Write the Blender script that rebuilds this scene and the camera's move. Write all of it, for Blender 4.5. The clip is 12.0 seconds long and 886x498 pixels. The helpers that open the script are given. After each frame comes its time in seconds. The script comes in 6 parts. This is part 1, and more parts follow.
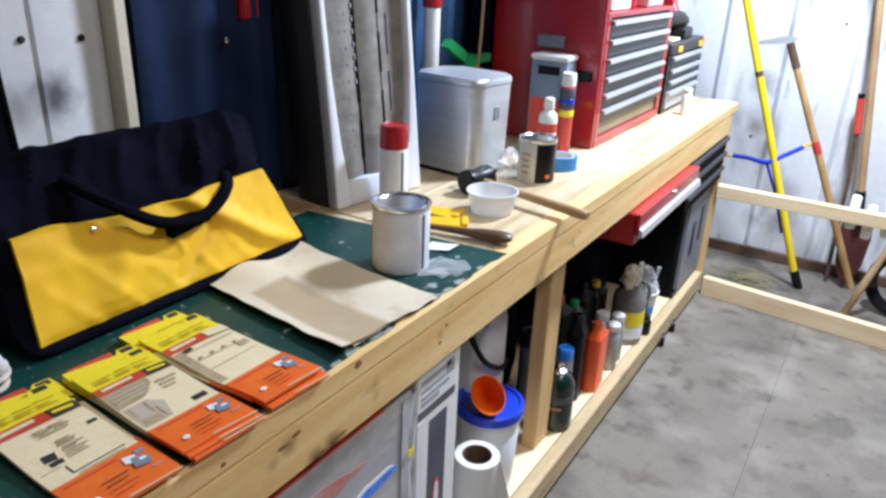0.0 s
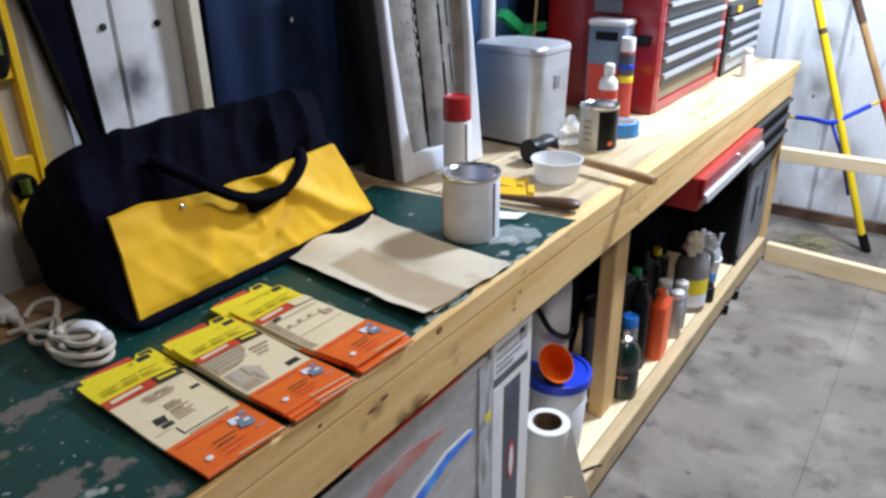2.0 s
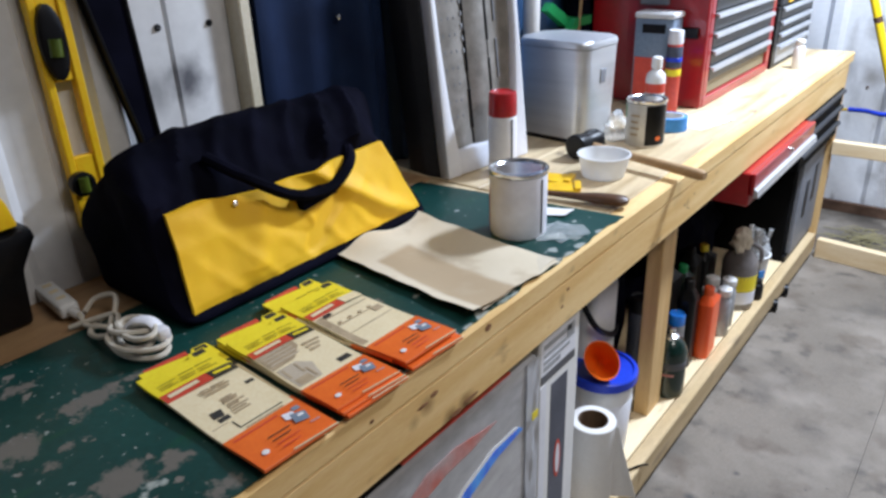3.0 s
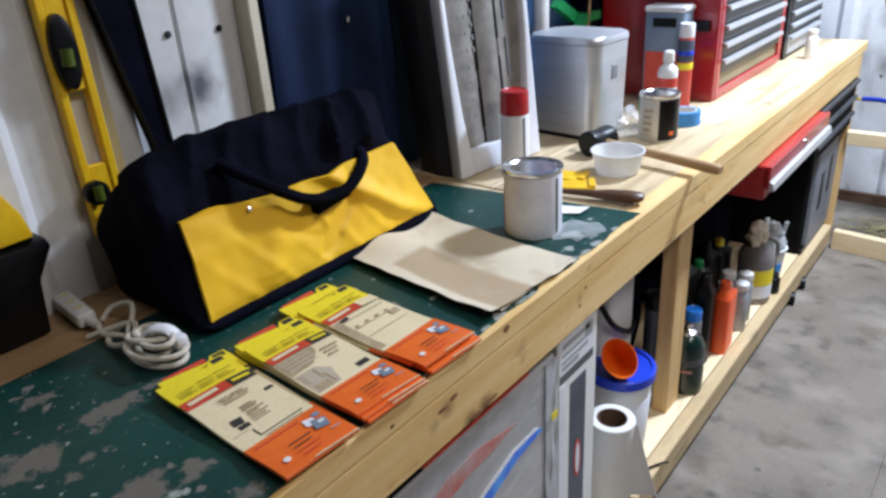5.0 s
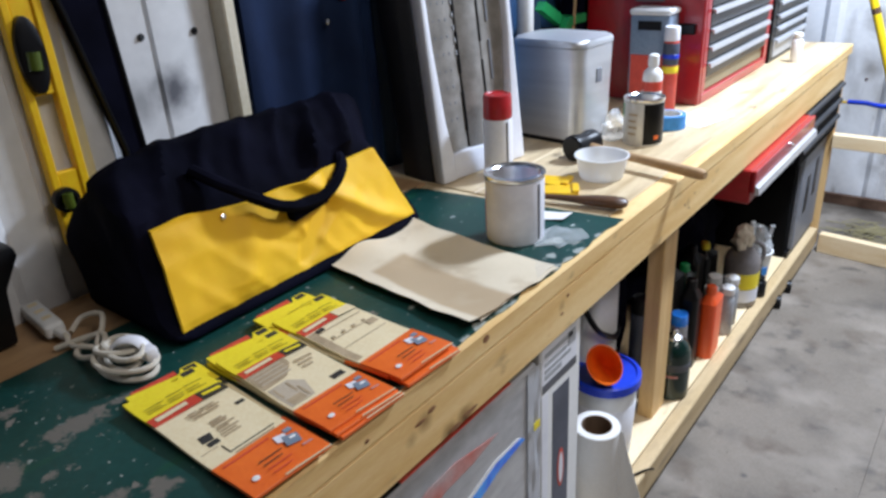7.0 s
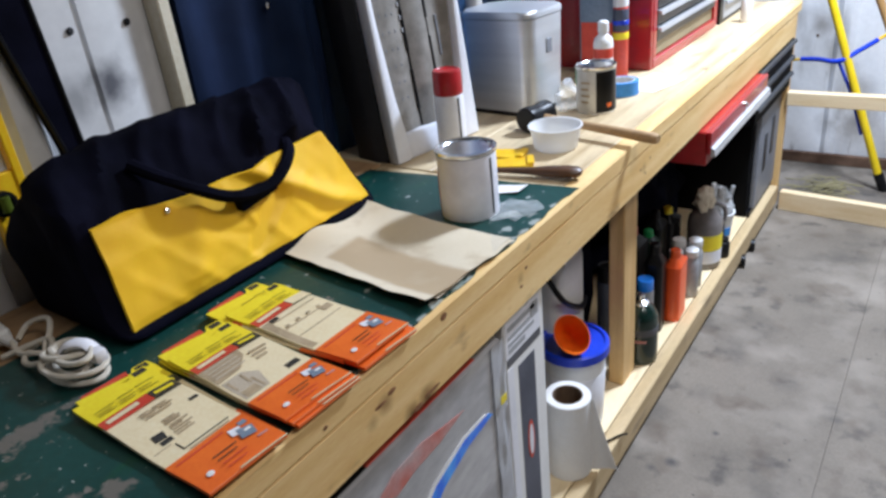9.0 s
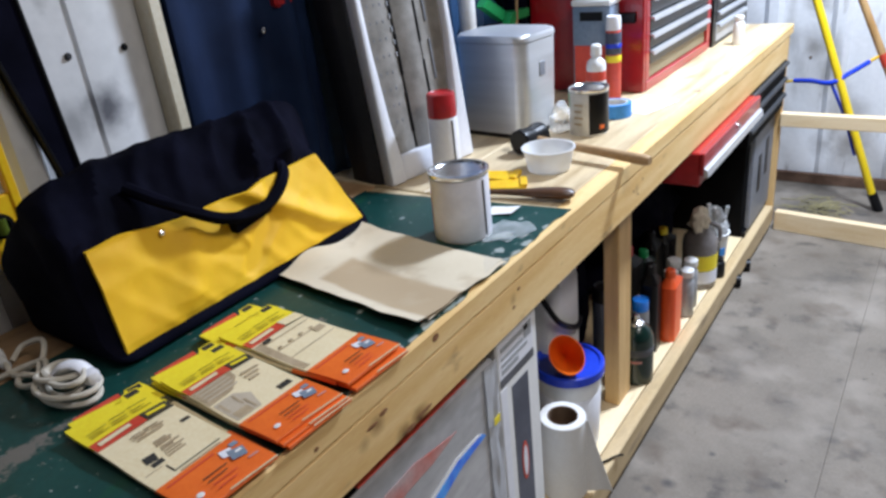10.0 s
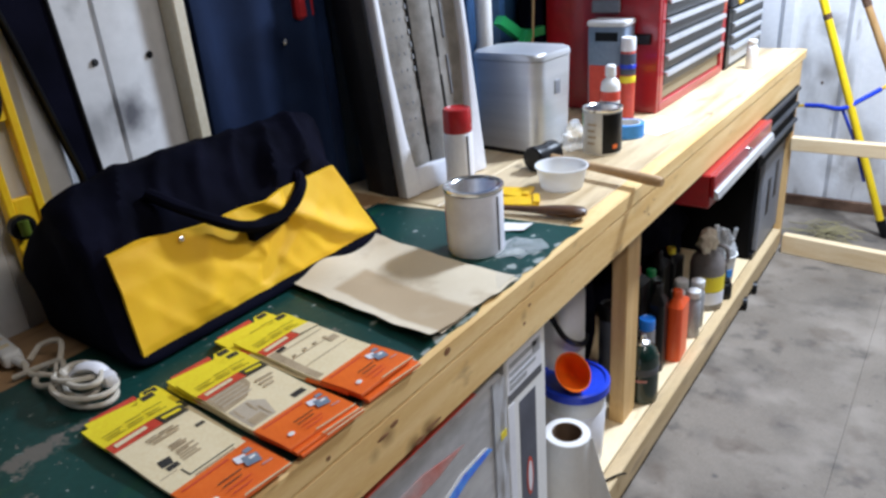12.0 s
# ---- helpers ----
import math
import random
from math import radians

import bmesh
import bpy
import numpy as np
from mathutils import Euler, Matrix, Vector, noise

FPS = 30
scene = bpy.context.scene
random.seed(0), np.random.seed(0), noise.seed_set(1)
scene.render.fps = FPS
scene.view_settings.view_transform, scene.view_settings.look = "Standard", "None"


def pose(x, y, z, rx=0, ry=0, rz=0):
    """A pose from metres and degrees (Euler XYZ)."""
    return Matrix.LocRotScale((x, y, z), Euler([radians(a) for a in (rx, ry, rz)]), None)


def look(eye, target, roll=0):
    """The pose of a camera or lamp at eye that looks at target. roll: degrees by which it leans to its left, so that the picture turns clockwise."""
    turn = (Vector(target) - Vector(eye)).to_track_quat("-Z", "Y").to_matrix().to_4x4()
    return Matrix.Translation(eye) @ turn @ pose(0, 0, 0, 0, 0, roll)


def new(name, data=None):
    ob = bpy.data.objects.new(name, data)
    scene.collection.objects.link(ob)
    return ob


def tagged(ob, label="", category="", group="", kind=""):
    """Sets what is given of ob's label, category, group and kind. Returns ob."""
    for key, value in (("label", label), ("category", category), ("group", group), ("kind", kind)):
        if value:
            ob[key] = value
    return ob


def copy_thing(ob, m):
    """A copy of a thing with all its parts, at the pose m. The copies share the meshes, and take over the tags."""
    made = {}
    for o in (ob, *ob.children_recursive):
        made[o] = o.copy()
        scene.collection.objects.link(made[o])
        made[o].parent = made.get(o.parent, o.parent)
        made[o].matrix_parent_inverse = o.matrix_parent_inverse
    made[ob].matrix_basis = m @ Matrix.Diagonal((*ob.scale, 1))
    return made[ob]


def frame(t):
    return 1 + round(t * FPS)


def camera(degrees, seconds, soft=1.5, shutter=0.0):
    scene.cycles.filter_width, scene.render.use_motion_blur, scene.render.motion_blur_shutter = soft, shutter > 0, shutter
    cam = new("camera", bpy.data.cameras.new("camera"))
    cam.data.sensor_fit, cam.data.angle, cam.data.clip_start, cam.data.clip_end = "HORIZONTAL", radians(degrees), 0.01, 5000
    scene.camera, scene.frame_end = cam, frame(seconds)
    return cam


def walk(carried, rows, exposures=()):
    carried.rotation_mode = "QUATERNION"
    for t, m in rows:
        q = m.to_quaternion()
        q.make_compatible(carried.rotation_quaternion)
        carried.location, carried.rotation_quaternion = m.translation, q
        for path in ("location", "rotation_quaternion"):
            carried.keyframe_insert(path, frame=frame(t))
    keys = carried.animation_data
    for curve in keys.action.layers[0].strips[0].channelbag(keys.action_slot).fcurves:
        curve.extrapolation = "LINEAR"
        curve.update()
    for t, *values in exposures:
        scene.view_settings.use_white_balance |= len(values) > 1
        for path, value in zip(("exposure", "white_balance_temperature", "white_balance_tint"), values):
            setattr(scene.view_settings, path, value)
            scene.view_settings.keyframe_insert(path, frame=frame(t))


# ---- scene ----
cam = camera(63.6, 12.0, soft=2.8)
PATH = [
    (0, (0.573, 2.093, 1.478), (-0.396, 3.667, 0.714), 2.4),
    (0.5, (0.578, 2.076, 1.479), (-0.454, 3.612, 0.723), 0.8),
    (1, (0.569, 2.065, 1.478), (-0.473, 3.589, 0.706), -0.0),
    (1.5, (0.556, 2.046, 1.469), (-0.512, 3.542, 0.68), -0.3),
    (2, (0.547, 2.051, 1.468), (-0.516, 3.532, 0.646), -0.9),
    (2.5, (0.533, 2.048, 1.466), (-0.572, 3.499, 0.644), -2.0),
    (2.7, (0.533, 2.044, 1.471), (-0.611, 3.459, 0.642), -2.2),
    (4.3, (0.523, 2.041, 1.47), (-0.618, 3.452, 0.629), -2.1),
    (4.5, (0.522, 2.039, 1.467), (-0.624, 3.448, 0.628), -2.6),
    (5, (0.52, 2.045, 1.471), (-0.647, 3.438, 0.638), -3.8),
    (5.5, (0.518, 2.056, 1.47), (-0.631, 3.46, 0.627), -3.1),
    (6, (0.517, 2.064, 1.47), (-0.646, 3.462, 0.638), -3.7),
    (6.5, (0.511, 2.069, 1.469), (-0.657, 3.446, 0.608), -3.6),
    (7, (0.518, 2.075, 1.471), (-0.628, 3.487, 0.638), -3.5),
    (7.2, (0.52, 2.077, 1.474), (-0.634, 3.48, 0.635), -4.1),
    (8.8, (0.534, 2.088, 1.469), (-0.568, 3.529, 0.627), -5.2),
    (9, (0.539, 2.101, 1.459), (-0.54, 3.534, 0.575), -6.4),
    (9.5, (0.55, 2.104, 1.467), (-0.54, 3.544, 0.608), -6.4),
    (10, (0.553, 2.101, 1.464), (-0.534, 3.558, 0.63), -6.4),
    (10.5, (0.551, 2.093, 1.461), (-0.545, 3.532, 0.608), -5.6),
    (11, (0.548, 2.094, 1.468), (-0.573, 3.525, 0.634), -5.9),
    (11.5, (0.549, 2.092, 1.471), (-0.572, 3.523, 0.639), -5.7),
    (12, (0.547, 2.084, 1.477), (-0.555, 3.546, 0.671), -4.6),
]
walk(cam, [(t, look(eye, target, roll)) for t, eye, target, roll in PATH], exposures=[(0, 0.76), (0.5, 0.67), (1.2, 0.635), (2.5, 0.635), (12, 0.635)])

# ---- light ----
world = bpy.data.worlds.new("world")
scene.world = world
world.use_nodes = True
world.node_tree.nodes["Background"].inputs[0].default_value = (0.6, 0.7, 0.8, 1)
world.node_tree.nodes["Background"].inputs[1].default_value = 0.008


def tube_light(x, y, z, sx, sy, watts, colour):
    d = bpy.data.lights.new("shop_light", "AREA")
    d.shape, d.size, d.size_y, d.energy, d.color = "RECTANGLE", sx, sy, watts, colour
    ob = new("shop_light", d)
    ob.matrix_basis = pose(x, y, z)
    return ob


tube_light(0.52, 4.75, 2.60, 0.20, 0.6, 72, (0.86, 1.0, 1.24))
tube_light(1.30, 2.95, 2.70, 0.30, 1.2, 17.0, (0.985, 0.94, 0.91))

# ---- materials ----


def mat(name, c1, c2=None, scale=8.0, rough=0.6, metal=0.0, bump=0.1, fine=120.0, stretch=(1, 1, 1), rough2=None, detail=6.0, lo=0.35, hi=0.65, coat=0.0, spec=0.5):
    """Two colours mixed by a broad noise, with a fine grain in colour and relief."""
    m = bpy.data.materials.new(name)
    m.use_nodes = True
    nt = m.node_tree
    b = nt.nodes["Principled BSDF"]
    b.inputs["Roughness"].default_value, b.inputs["Metallic"].default_value = rough, metal
    b.inputs["Coat Weight"].default_value = coat
    b.inputs["Specular IOR Level"].default_value = spec
    c2 = c2 or tuple(v * 0.8 for v in c1)
    tc = nt.nodes.new("ShaderNodeTexCoord")
    mp = nt.nodes.new("ShaderNodeMapping")
    mp.inputs["Scale"].default_value = stretch
    nt.links.new(tc.outputs["Object"], mp.inputs[0])
    n = nt.nodes.new("ShaderNodeTexNoise")
    n.inputs["Scale"].default_value, n.inputs["Detail"].default_value = scale, detail
    nt.links.new(mp.outputs[0], n.inputs["Vector"])
    r = nt.nodes.new("ShaderNodeValToRGB")
    r.color_ramp.elements[0].position, r.color_ramp.elements[1].position = lo, hi
    r.color_ramp.elements[0].color, r.color_ramp.elements[1].color = (*c1, 1), (*c2, 1)
    nt.links.new(n.outputs[0], r.inputs[0])
    f = nt.nodes.new("ShaderNodeTexNoise")
    f.inputs["Scale"].default_value, f.inputs["Detail"].default_value = fine, 3.0
    nt.links.new(mp.outputs[0], f.inputs["Vector"])
    mx = nt.nodes.new("ShaderNodeMix")
    mx.data_type, mx.blend_type = "RGBA", "OVERLAY"
    mx.inputs[0].default_value = 0.25
    nt.links.new(r.outputs[0], mx.inputs[6])
    nt.links.new(f.outputs[0], mx.inputs[7])
    nt.links.new(mx.outputs[2], b.inputs["Base Color"])
    if rough2 is not None:
        mr = nt.nodes.new("ShaderNodeMapRange")
        mr.inputs[3].default_value, mr.inputs[4].default_value = rough, rough2
        nt.links.new(n.outputs[0], mr.inputs[0])
        nt.links.new(mr.outputs[0], b.inputs["Roughness"])
    if bump:
        bp = nt.nodes.new("ShaderNodeBump")
        bp.inputs["Strength"].default_value, bp.inputs["Distance"].default_value = bump, 0.002
        nt.links.new(f.outputs[0], bp.inputs["Height"])
        nt.links.new(bp.outputs[0], b.inputs["Normal"])
    return m


def overlay(m, colour, scale, lo, hi, rough=None, stretch=(1, 1, 1), detail=8.0, seed=0.0, grad=None):
    """Patches of another colour over a material: chips, stains, knots. grad: (axis, start, end, weight) adds wear along one axis."""
    nt = m.node_tree
    b = nt.nodes["Principled BSDF"]
    old = b.inputs["Base Color"].links[0].from_socket
    tc = nt.nodes.new("ShaderNodeTexCoord")
    mp = nt.nodes.new("ShaderNodeMapping")
    mp.inputs["Scale"].default_value, mp.inputs["Location"].default_value = stretch, (seed, seed * 1.7, seed * 0.3)
    n = nt.nodes.new("ShaderNodeTexNoise")
    n.inputs["Scale"].default_value, n.inputs["Detail"].default_value = scale, detail
    nt.links.new(tc.outputs["Object"], mp.inputs[0])
    nt.links.new(mp.outputs[0], n.inputs["Vector"])
    value = n.outputs[0]
    if grad:
        sp = nt.nodes.new("ShaderNodeSeparateXYZ")
        nt.links.new(tc.outputs["Object"], sp.inputs[0])
        g = nt.nodes.new("ShaderNodeMapRange")
        g.inputs[1].default_value, g.inputs[2].default_value, g.inputs[3].default_value, g.inputs[4].default_value = grad[1], grad[2], grad[3], 0.0
        nt.links.new(sp.outputs[grad[0]], g.inputs[0])
        ad = nt.nodes.new("ShaderNodeMath")
        nt.links.new(n.outputs[0], ad.inputs[0])
        nt.links.new(g.outputs[0], ad.inputs[1])
        value = ad.outputs[0]
    mr = nt.nodes.new("ShaderNodeMapRange")
    mr.inputs[1].default_value, mr.inputs[2].default_value = lo, hi
    nt.links.new(value, mr.inputs[0])
    mx = nt.nodes.new("ShaderNodeMix")
    mx.data_type = "RGBA"
    nt.links.new(mr.outputs[0], mx.inputs[0])
    nt.links.new(old, mx.inputs[6])
    mx.inputs[7].default_value = (*colour, 1)
    nt.links.new(mx.outputs[2], b.inputs["Base Color"])
    return m


def soft_mark(m, centre, radius, colour, strength):
    """One soft mark, for dirt and for painted shade, with a ragged outline round a point of the surface."""
    nt = m.node_tree
    b = nt.nodes["Principled BSDF"]
    old = b.inputs["Base Color"].links[0].from_socket
    tc, n = nt.nodes.new("ShaderNodeTexCoord"), nt.nodes.new("ShaderNodeTexNoise")
    n.inputs["Scale"].default_value, n.inputs["Detail"].default_value = 28.0, 5.0
    nt.links.new(tc.outputs["Object"], n.inputs["Vector"])
    d = nt.nodes.new("ShaderNodeVectorMath")
    d.operation = "DISTANCE"
    nt.links.new(tc.outputs["Object"], d.inputs[0])
    d.inputs[1].default_value = centre
    w = nt.nodes.new("ShaderNodeMath")
    w.operation = "MULTIPLY_ADD"
    nt.links.new(n.outputs[0], w.inputs[0])
    w.inputs[1].default_value = -radius
    nt.links.new(d.outputs["Value"], w.inputs[2])
    mr = nt.nodes.new("ShaderNodeMapRange")
    mr.inputs[1].default_value, mr.inputs[2].default_value, mr.inputs[3].default_value, mr.inputs[4].default_value = radius * 0.6, -radius * 0.4, 0.0, strength
    nt.links.new(w.outputs[0], mr.inputs[0])
    mx = nt.nodes.new("ShaderNodeMix")
    mx.data_type = "RGBA"
    nt.links.new(mr.outputs[0], mx.inputs[0])
    nt.links.new(old, mx.inputs[6])
    mx.inputs[7].default_value = (*colour, 1)
    nt.links.new(mx.outputs[2], b.inputs["Base Color"])


def chip(m, centre, radius, colour, stretch=(1, 1, 1), noise_scale=26.0):
    """One chip of worn paint with a hard, ragged outline, wider along one axis."""
    nt = m.node_tree
    b = nt.nodes["Principled BSDF"]
    old = b.inputs["Base Color"].links[0].from_socket
    tc, n, mp = nt.nodes.new("ShaderNodeTexCoord"), nt.nodes.new("ShaderNodeTexNoise"), nt.nodes.new("ShaderNodeMapping")
    n.inputs["Scale"].default_value, n.inputs["Detail"].default_value, n.inputs["Roughness"].default_value = noise_scale, 9.0, 0.68
    nt.links.new(tc.outputs["Object"], n.inputs["Vector"])
    mp.inputs["Location"].default_value = [-c * k for c, k in zip(centre, stretch)]
    mp.inputs["Scale"].default_value = stretch
    nt.links.new(tc.outputs["Object"], mp.inputs[0])
    d = nt.nodes.new("ShaderNodeVectorMath")
    d.operation = "LENGTH"
    nt.links.new(mp.outputs[0], d.inputs[0])
    w = nt.nodes.new("ShaderNodeMath")
    w.operation = "MULTIPLY_ADD"
    nt.links.new(n.outputs[0], w.inputs[0])
    w.inputs[1].default_value = -3.4 * radius
    nt.links.new(d.outputs["Value"], w.inputs[2])
    mr = nt.nodes.new("ShaderNodeMapRange")
    mr.inputs[1].default_value, mr.inputs[2].default_value, mr.inputs[3].default_value, mr.inputs[4].default_value = -0.95 * radius, -1.30 * radius, 0.0, 0.85
    nt.links.new(w.outputs[0], mr.inputs[0])
    mx = nt.nodes.new("ShaderNodeMix")
    mx.data_type = "RGBA"
    nt.links.new(mr.outputs[0], mx.inputs[0])
    nt.links.new(old, mx.inputs[6])
    mx.inputs[7].default_value = (*colour, 1)
    nt.links.new(mx.outputs[2], b.inputs["Base Color"])


def band(m, colour):
    """A worn band along the near side of a sheet, with soft uneven edges."""
    nt = m.node_tree
    b = nt.nodes["Principled BSDF"]
    old = b.inputs["Base Color"].links[0].from_socket
    tc, n = nt.nodes.new("ShaderNodeTexCoord"), nt.nodes.new("ShaderNodeTexNoise")
    n.inputs["Scale"].default_value, n.inputs["Detail"].default_value = 22.0, 6.0
    nt.links.new(tc.outputs["Object"], n.inputs["Vector"])
    mask = None
    for axis, lo, hi in (((0.143, 1, 0), -0.102, -0.090), ((0.143, 1, 0), 0.004, -0.014), ((1, 0.1, 0), -0.082, -0.064)):
        d = nt.nodes.new("ShaderNodeVectorMath")
        d.operation = "DOT_PRODUCT"
        nt.links.new(tc.outputs["Object"], d.inputs[0])
        d.inputs[1].default_value = axis
        w = nt.nodes.new("ShaderNodeMath")
        w.operation = "MULTIPLY_ADD"
        nt.links.new(n.outputs[0], w.inputs[0])
        w.inputs[1].default_value = 0.012
        nt.links.new(d.outputs["Value"], w.inputs[2])
        mr = nt.nodes.new("ShaderNodeMapRange")
        mr.interpolation_type = "SMOOTHSTEP"
        mr.inputs[1].default_value, mr.inputs[2].default_value = lo + 0.006, hi + 0.006
        mr.inputs[4].default_value = 0.85 if mask is None else 1.0
        nt.links.new(w.outputs[0], mr.inputs[0])
        if mask is None:
            mask = mr.outputs[0]
        else:
            mu = nt.nodes.new("ShaderNodeMath")
            mu.operation = "MULTIPLY"
            nt.links.new(mask, mu.inputs[0])
            nt.links.new(mr.outputs[0], mu.inputs[1])
            mask = mu.outputs[0]
    mx = nt.nodes.new("ShaderNodeMix")
    mx.data_type = "RGBA"
    nt.links.new(mask, mx.inputs[0])
    nt.links.new(old, mx.inputs[6])
    mx.inputs[7].default_value = (*colour, 1)
    nt.links.new(mx.outputs[2], b.inputs["Base Color"])
    return m


def clear(name, colour, rough=0.15, alpha=0.35):
    m = bpy.data.materials.new(name)
    m.use_nodes = True
    b = m.node_tree.nodes["Principled BSDF"]
    b.inputs["Base Color"].default_value = (*colour, 1)
    b.inputs["Roughness"].default_value = rough
    b.inputs["Alpha"].default_value = alpha
    return m


PINE = overlay(mat("pine", (0.68, 0.43, 0.168), (0.80, 0.57, 0.275), 3.0, 0.6, 0, 0.15, 60, (9, 0.8, 9), spec=0.15), (0.40, 0.20, 0.06), 2.2, 0.66, 0.78, stretch=(9, 0.35, 9))
for y, z, r, k in ((2.705, 0.808, 0.020, 0.95), (2.745, 0.806, 0.026, 0.95), (2.655, 0.862, 0.018, 0.55), (2.625, 0.850, 0.014, 0.45), (3.03, 0.86, 0.012, 0.4), (3.62, 0.85, 0.016, 0.4)):
    soft_mark(PINE, (0, y, z), r, (0.10, 0.045, 0.018), k)
overlay(PINE, (0.30, 0.19, 0.095), 26.0, 0.63, 0.80, seed=4.0, stretch=(1, 0.4, 1), detail=6)
PINE_TOP = overlay(mat("pine_top", (0.56, 0.43, 0.255), (0.67, 0.54, 0.35), 3.0, 0.42, 0, 0.12, 60, (7, 0.7, 7)), (0.30, 0.20, 0.10), 6.0, 0.60, 0.80, stretch=(3, 1, 1))
overlay(PINE_TOP, (0.20, 0.14, 0.09), 24.0, 0.66, 0.78, seed=6.0, stretch=(1, 0.5, 1), detail=4)
overlay(PINE_TOP, (0.40, 0.29, 0.16), 5.0, 0.50, 0.70, seed=9.0, stretch=(5, 0.6, 1), detail=8)
PINE_POST = mat("pine_post", (0.56, 0.34, 0.13), (0.68, 0.45, 0.20), 3.0, 0.55, 0, 0.15, 60, (9, 9, 0.8))
# Pine for the shelf top; the light falling there is put into its paler colour.
SHELF_LIT_PINE = overlay(mat("shelf_lit_pine", (0.72, 0.56, 0.33), (0.82, 0.67, 0.44), 3.0, 0.5, 0, 0.12, 60, (7, 0.7, 7)), (0.34, 0.24, 0.13), 9.0, 0.62, 0.80, stretch=(3, 1, 1), seed=2.2)
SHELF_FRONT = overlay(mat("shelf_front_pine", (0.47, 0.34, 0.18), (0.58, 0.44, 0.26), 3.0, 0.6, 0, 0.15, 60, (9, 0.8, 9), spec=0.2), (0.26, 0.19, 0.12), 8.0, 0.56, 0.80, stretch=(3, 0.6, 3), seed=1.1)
PINE_RAIL = mat("pine_rail", (0.68, 0.50, 0.28), (0.78, 0.62, 0.40), 3.0, 0.55, 0, 0.15, 60, (0.8, 9, 9))
OLD_WOOD = mat("old_wood", (0.30, 0.17, 0.08), (0.42, 0.26, 0.13), 3.0, 0.6, 0, 0.2, 60, (9, 0.8, 9))
GREEN = mat("green_paint", (0.004, 0.034, 0.030), (0.007, 0.054, 0.047), 4.0, 0.34, 0, 0.15, 90, rough2=0.5, spec=0.35)
overlay(GREEN, (0.17, 0.155, 0.135), 34.0, 0.67, 0.72, seed=1.3, grad=(1, 2.20, 2.50, 0.05), detail=10)
overlay(GREEN, (0.26, 0.29, 0.27), 95.0, 0.70, 0.74, seed=5.5, grad=(1, 2.10, 2.50, 0.035), detail=3)
overlay(GREEN, (0.33, 0.36, 0.33), 16.0, 0.70, 0.74, seed=7.3, grad=(0, -0.02, -0.16, 0.12))
overlay(GREEN, (0.008, 0.070, 0.028), 9.0, 0.60, 0.80, seed=2.7, stretch=(2.2, 0.7, 1))
for cx, cy, r, sx, sy in ((-0.296, 2.345, 0.062, 1.5, 0.8), (-0.276, 2.232, 0.060, 1.3, 0.9), (-0.300, 2.402, 0.030, 1.6, 0.8), (-0.110, 2.340, 0.034, 1, 1), (-0.128, 2.278, 0.055, 1.3, 0.9),
                          (-0.232, 2.280, 0.020, 1.3, 0.8), (-0.214, 2.250, 0.020, 1, 1), (-0.026, 2.352, 0.034, 1.4, 0.9), (-0.40, 2.30, 0.035, 1.8, 0.7), (-0.08, 2.20, 0.070, 1, 1)):
    chip(GREEN, (cx, cy, 0.9325), 0.8 * r, (0.165, 0.145, 0.125), (sx, sy, 1), 34.0)
for cx, cy, r in ((-0.012, 3.108, 0.022), (-0.014, 3.182, 0.020), (-0.043, 3.062, 0.024), (-0.010, 2.762, 0.018), (-0.008, 2.885, 0.020), (-0.075, 3.20, 0.012), (-0.30, 3.12, 0.010), (-0.26, 2.79, 0.010)):
    chip(GREEN, (cx, cy, 0.9325), 0.66 * r, (0.36, 0.40, 0.38), (1.4, 0.8, 1), 70.0)
CONCRETE = overlay(mat("concrete", (0.136, 0.113, 0.088), (0.200, 0.168, 0.133), 2.4, 0.7, 0, 0.3, 160, detail=12), (0.066, 0.056, 0.046), 3.6, 0.53, 0.76, seed=2.0, detail=12)
overlay(CONCRETE, (0.058, 0.048, 0.040), 12.0, 0.58, 0.76, seed=5.0, detail=12)
overlay(CONCRETE, (0.245, 0.210, 0.172), 5.1, 0.50, 0.72, seed=8.0, detail=12)
overlay(CONCRETE, (0.052, 0.045, 0.039), 50.0, 0.68, 0.76, seed=3.0, detail=4)
overlay(CONCRETE, (0.105, 0.078, 0.056), 9.0, 0.56, 0.78, seed=6.1, detail=12)
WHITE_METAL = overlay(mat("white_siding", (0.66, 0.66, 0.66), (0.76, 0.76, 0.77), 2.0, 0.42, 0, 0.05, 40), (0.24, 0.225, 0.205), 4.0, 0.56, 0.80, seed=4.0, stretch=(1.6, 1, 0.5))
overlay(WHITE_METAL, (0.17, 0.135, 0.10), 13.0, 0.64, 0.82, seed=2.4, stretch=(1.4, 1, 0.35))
# Wall dirt, with the yellow handle's shadow and the low wall's shade painted in.
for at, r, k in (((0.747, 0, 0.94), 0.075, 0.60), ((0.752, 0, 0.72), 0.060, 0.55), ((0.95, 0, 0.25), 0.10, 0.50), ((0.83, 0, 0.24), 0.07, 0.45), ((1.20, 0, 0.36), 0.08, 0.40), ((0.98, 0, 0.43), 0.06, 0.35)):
    soft_mark(WHITE_METAL, at, r, (0.15, 0.125, 0.10), k)
DIRTY_METAL = overlay(mat("worn_white_siding", (0.64, 0.64, 0.64), (0.75, 0.75, 0.76), 2.5, 0.5, 0, 0.05, 40), (0.10, 0.10, 0.11), 5.0, 0.66, 0.80, seed=9.2)
soft_mark(DIRTY_METAL, (3.802, 0, 1.225), 0.050, (0.06, 0.06, 0.075), 0.9)
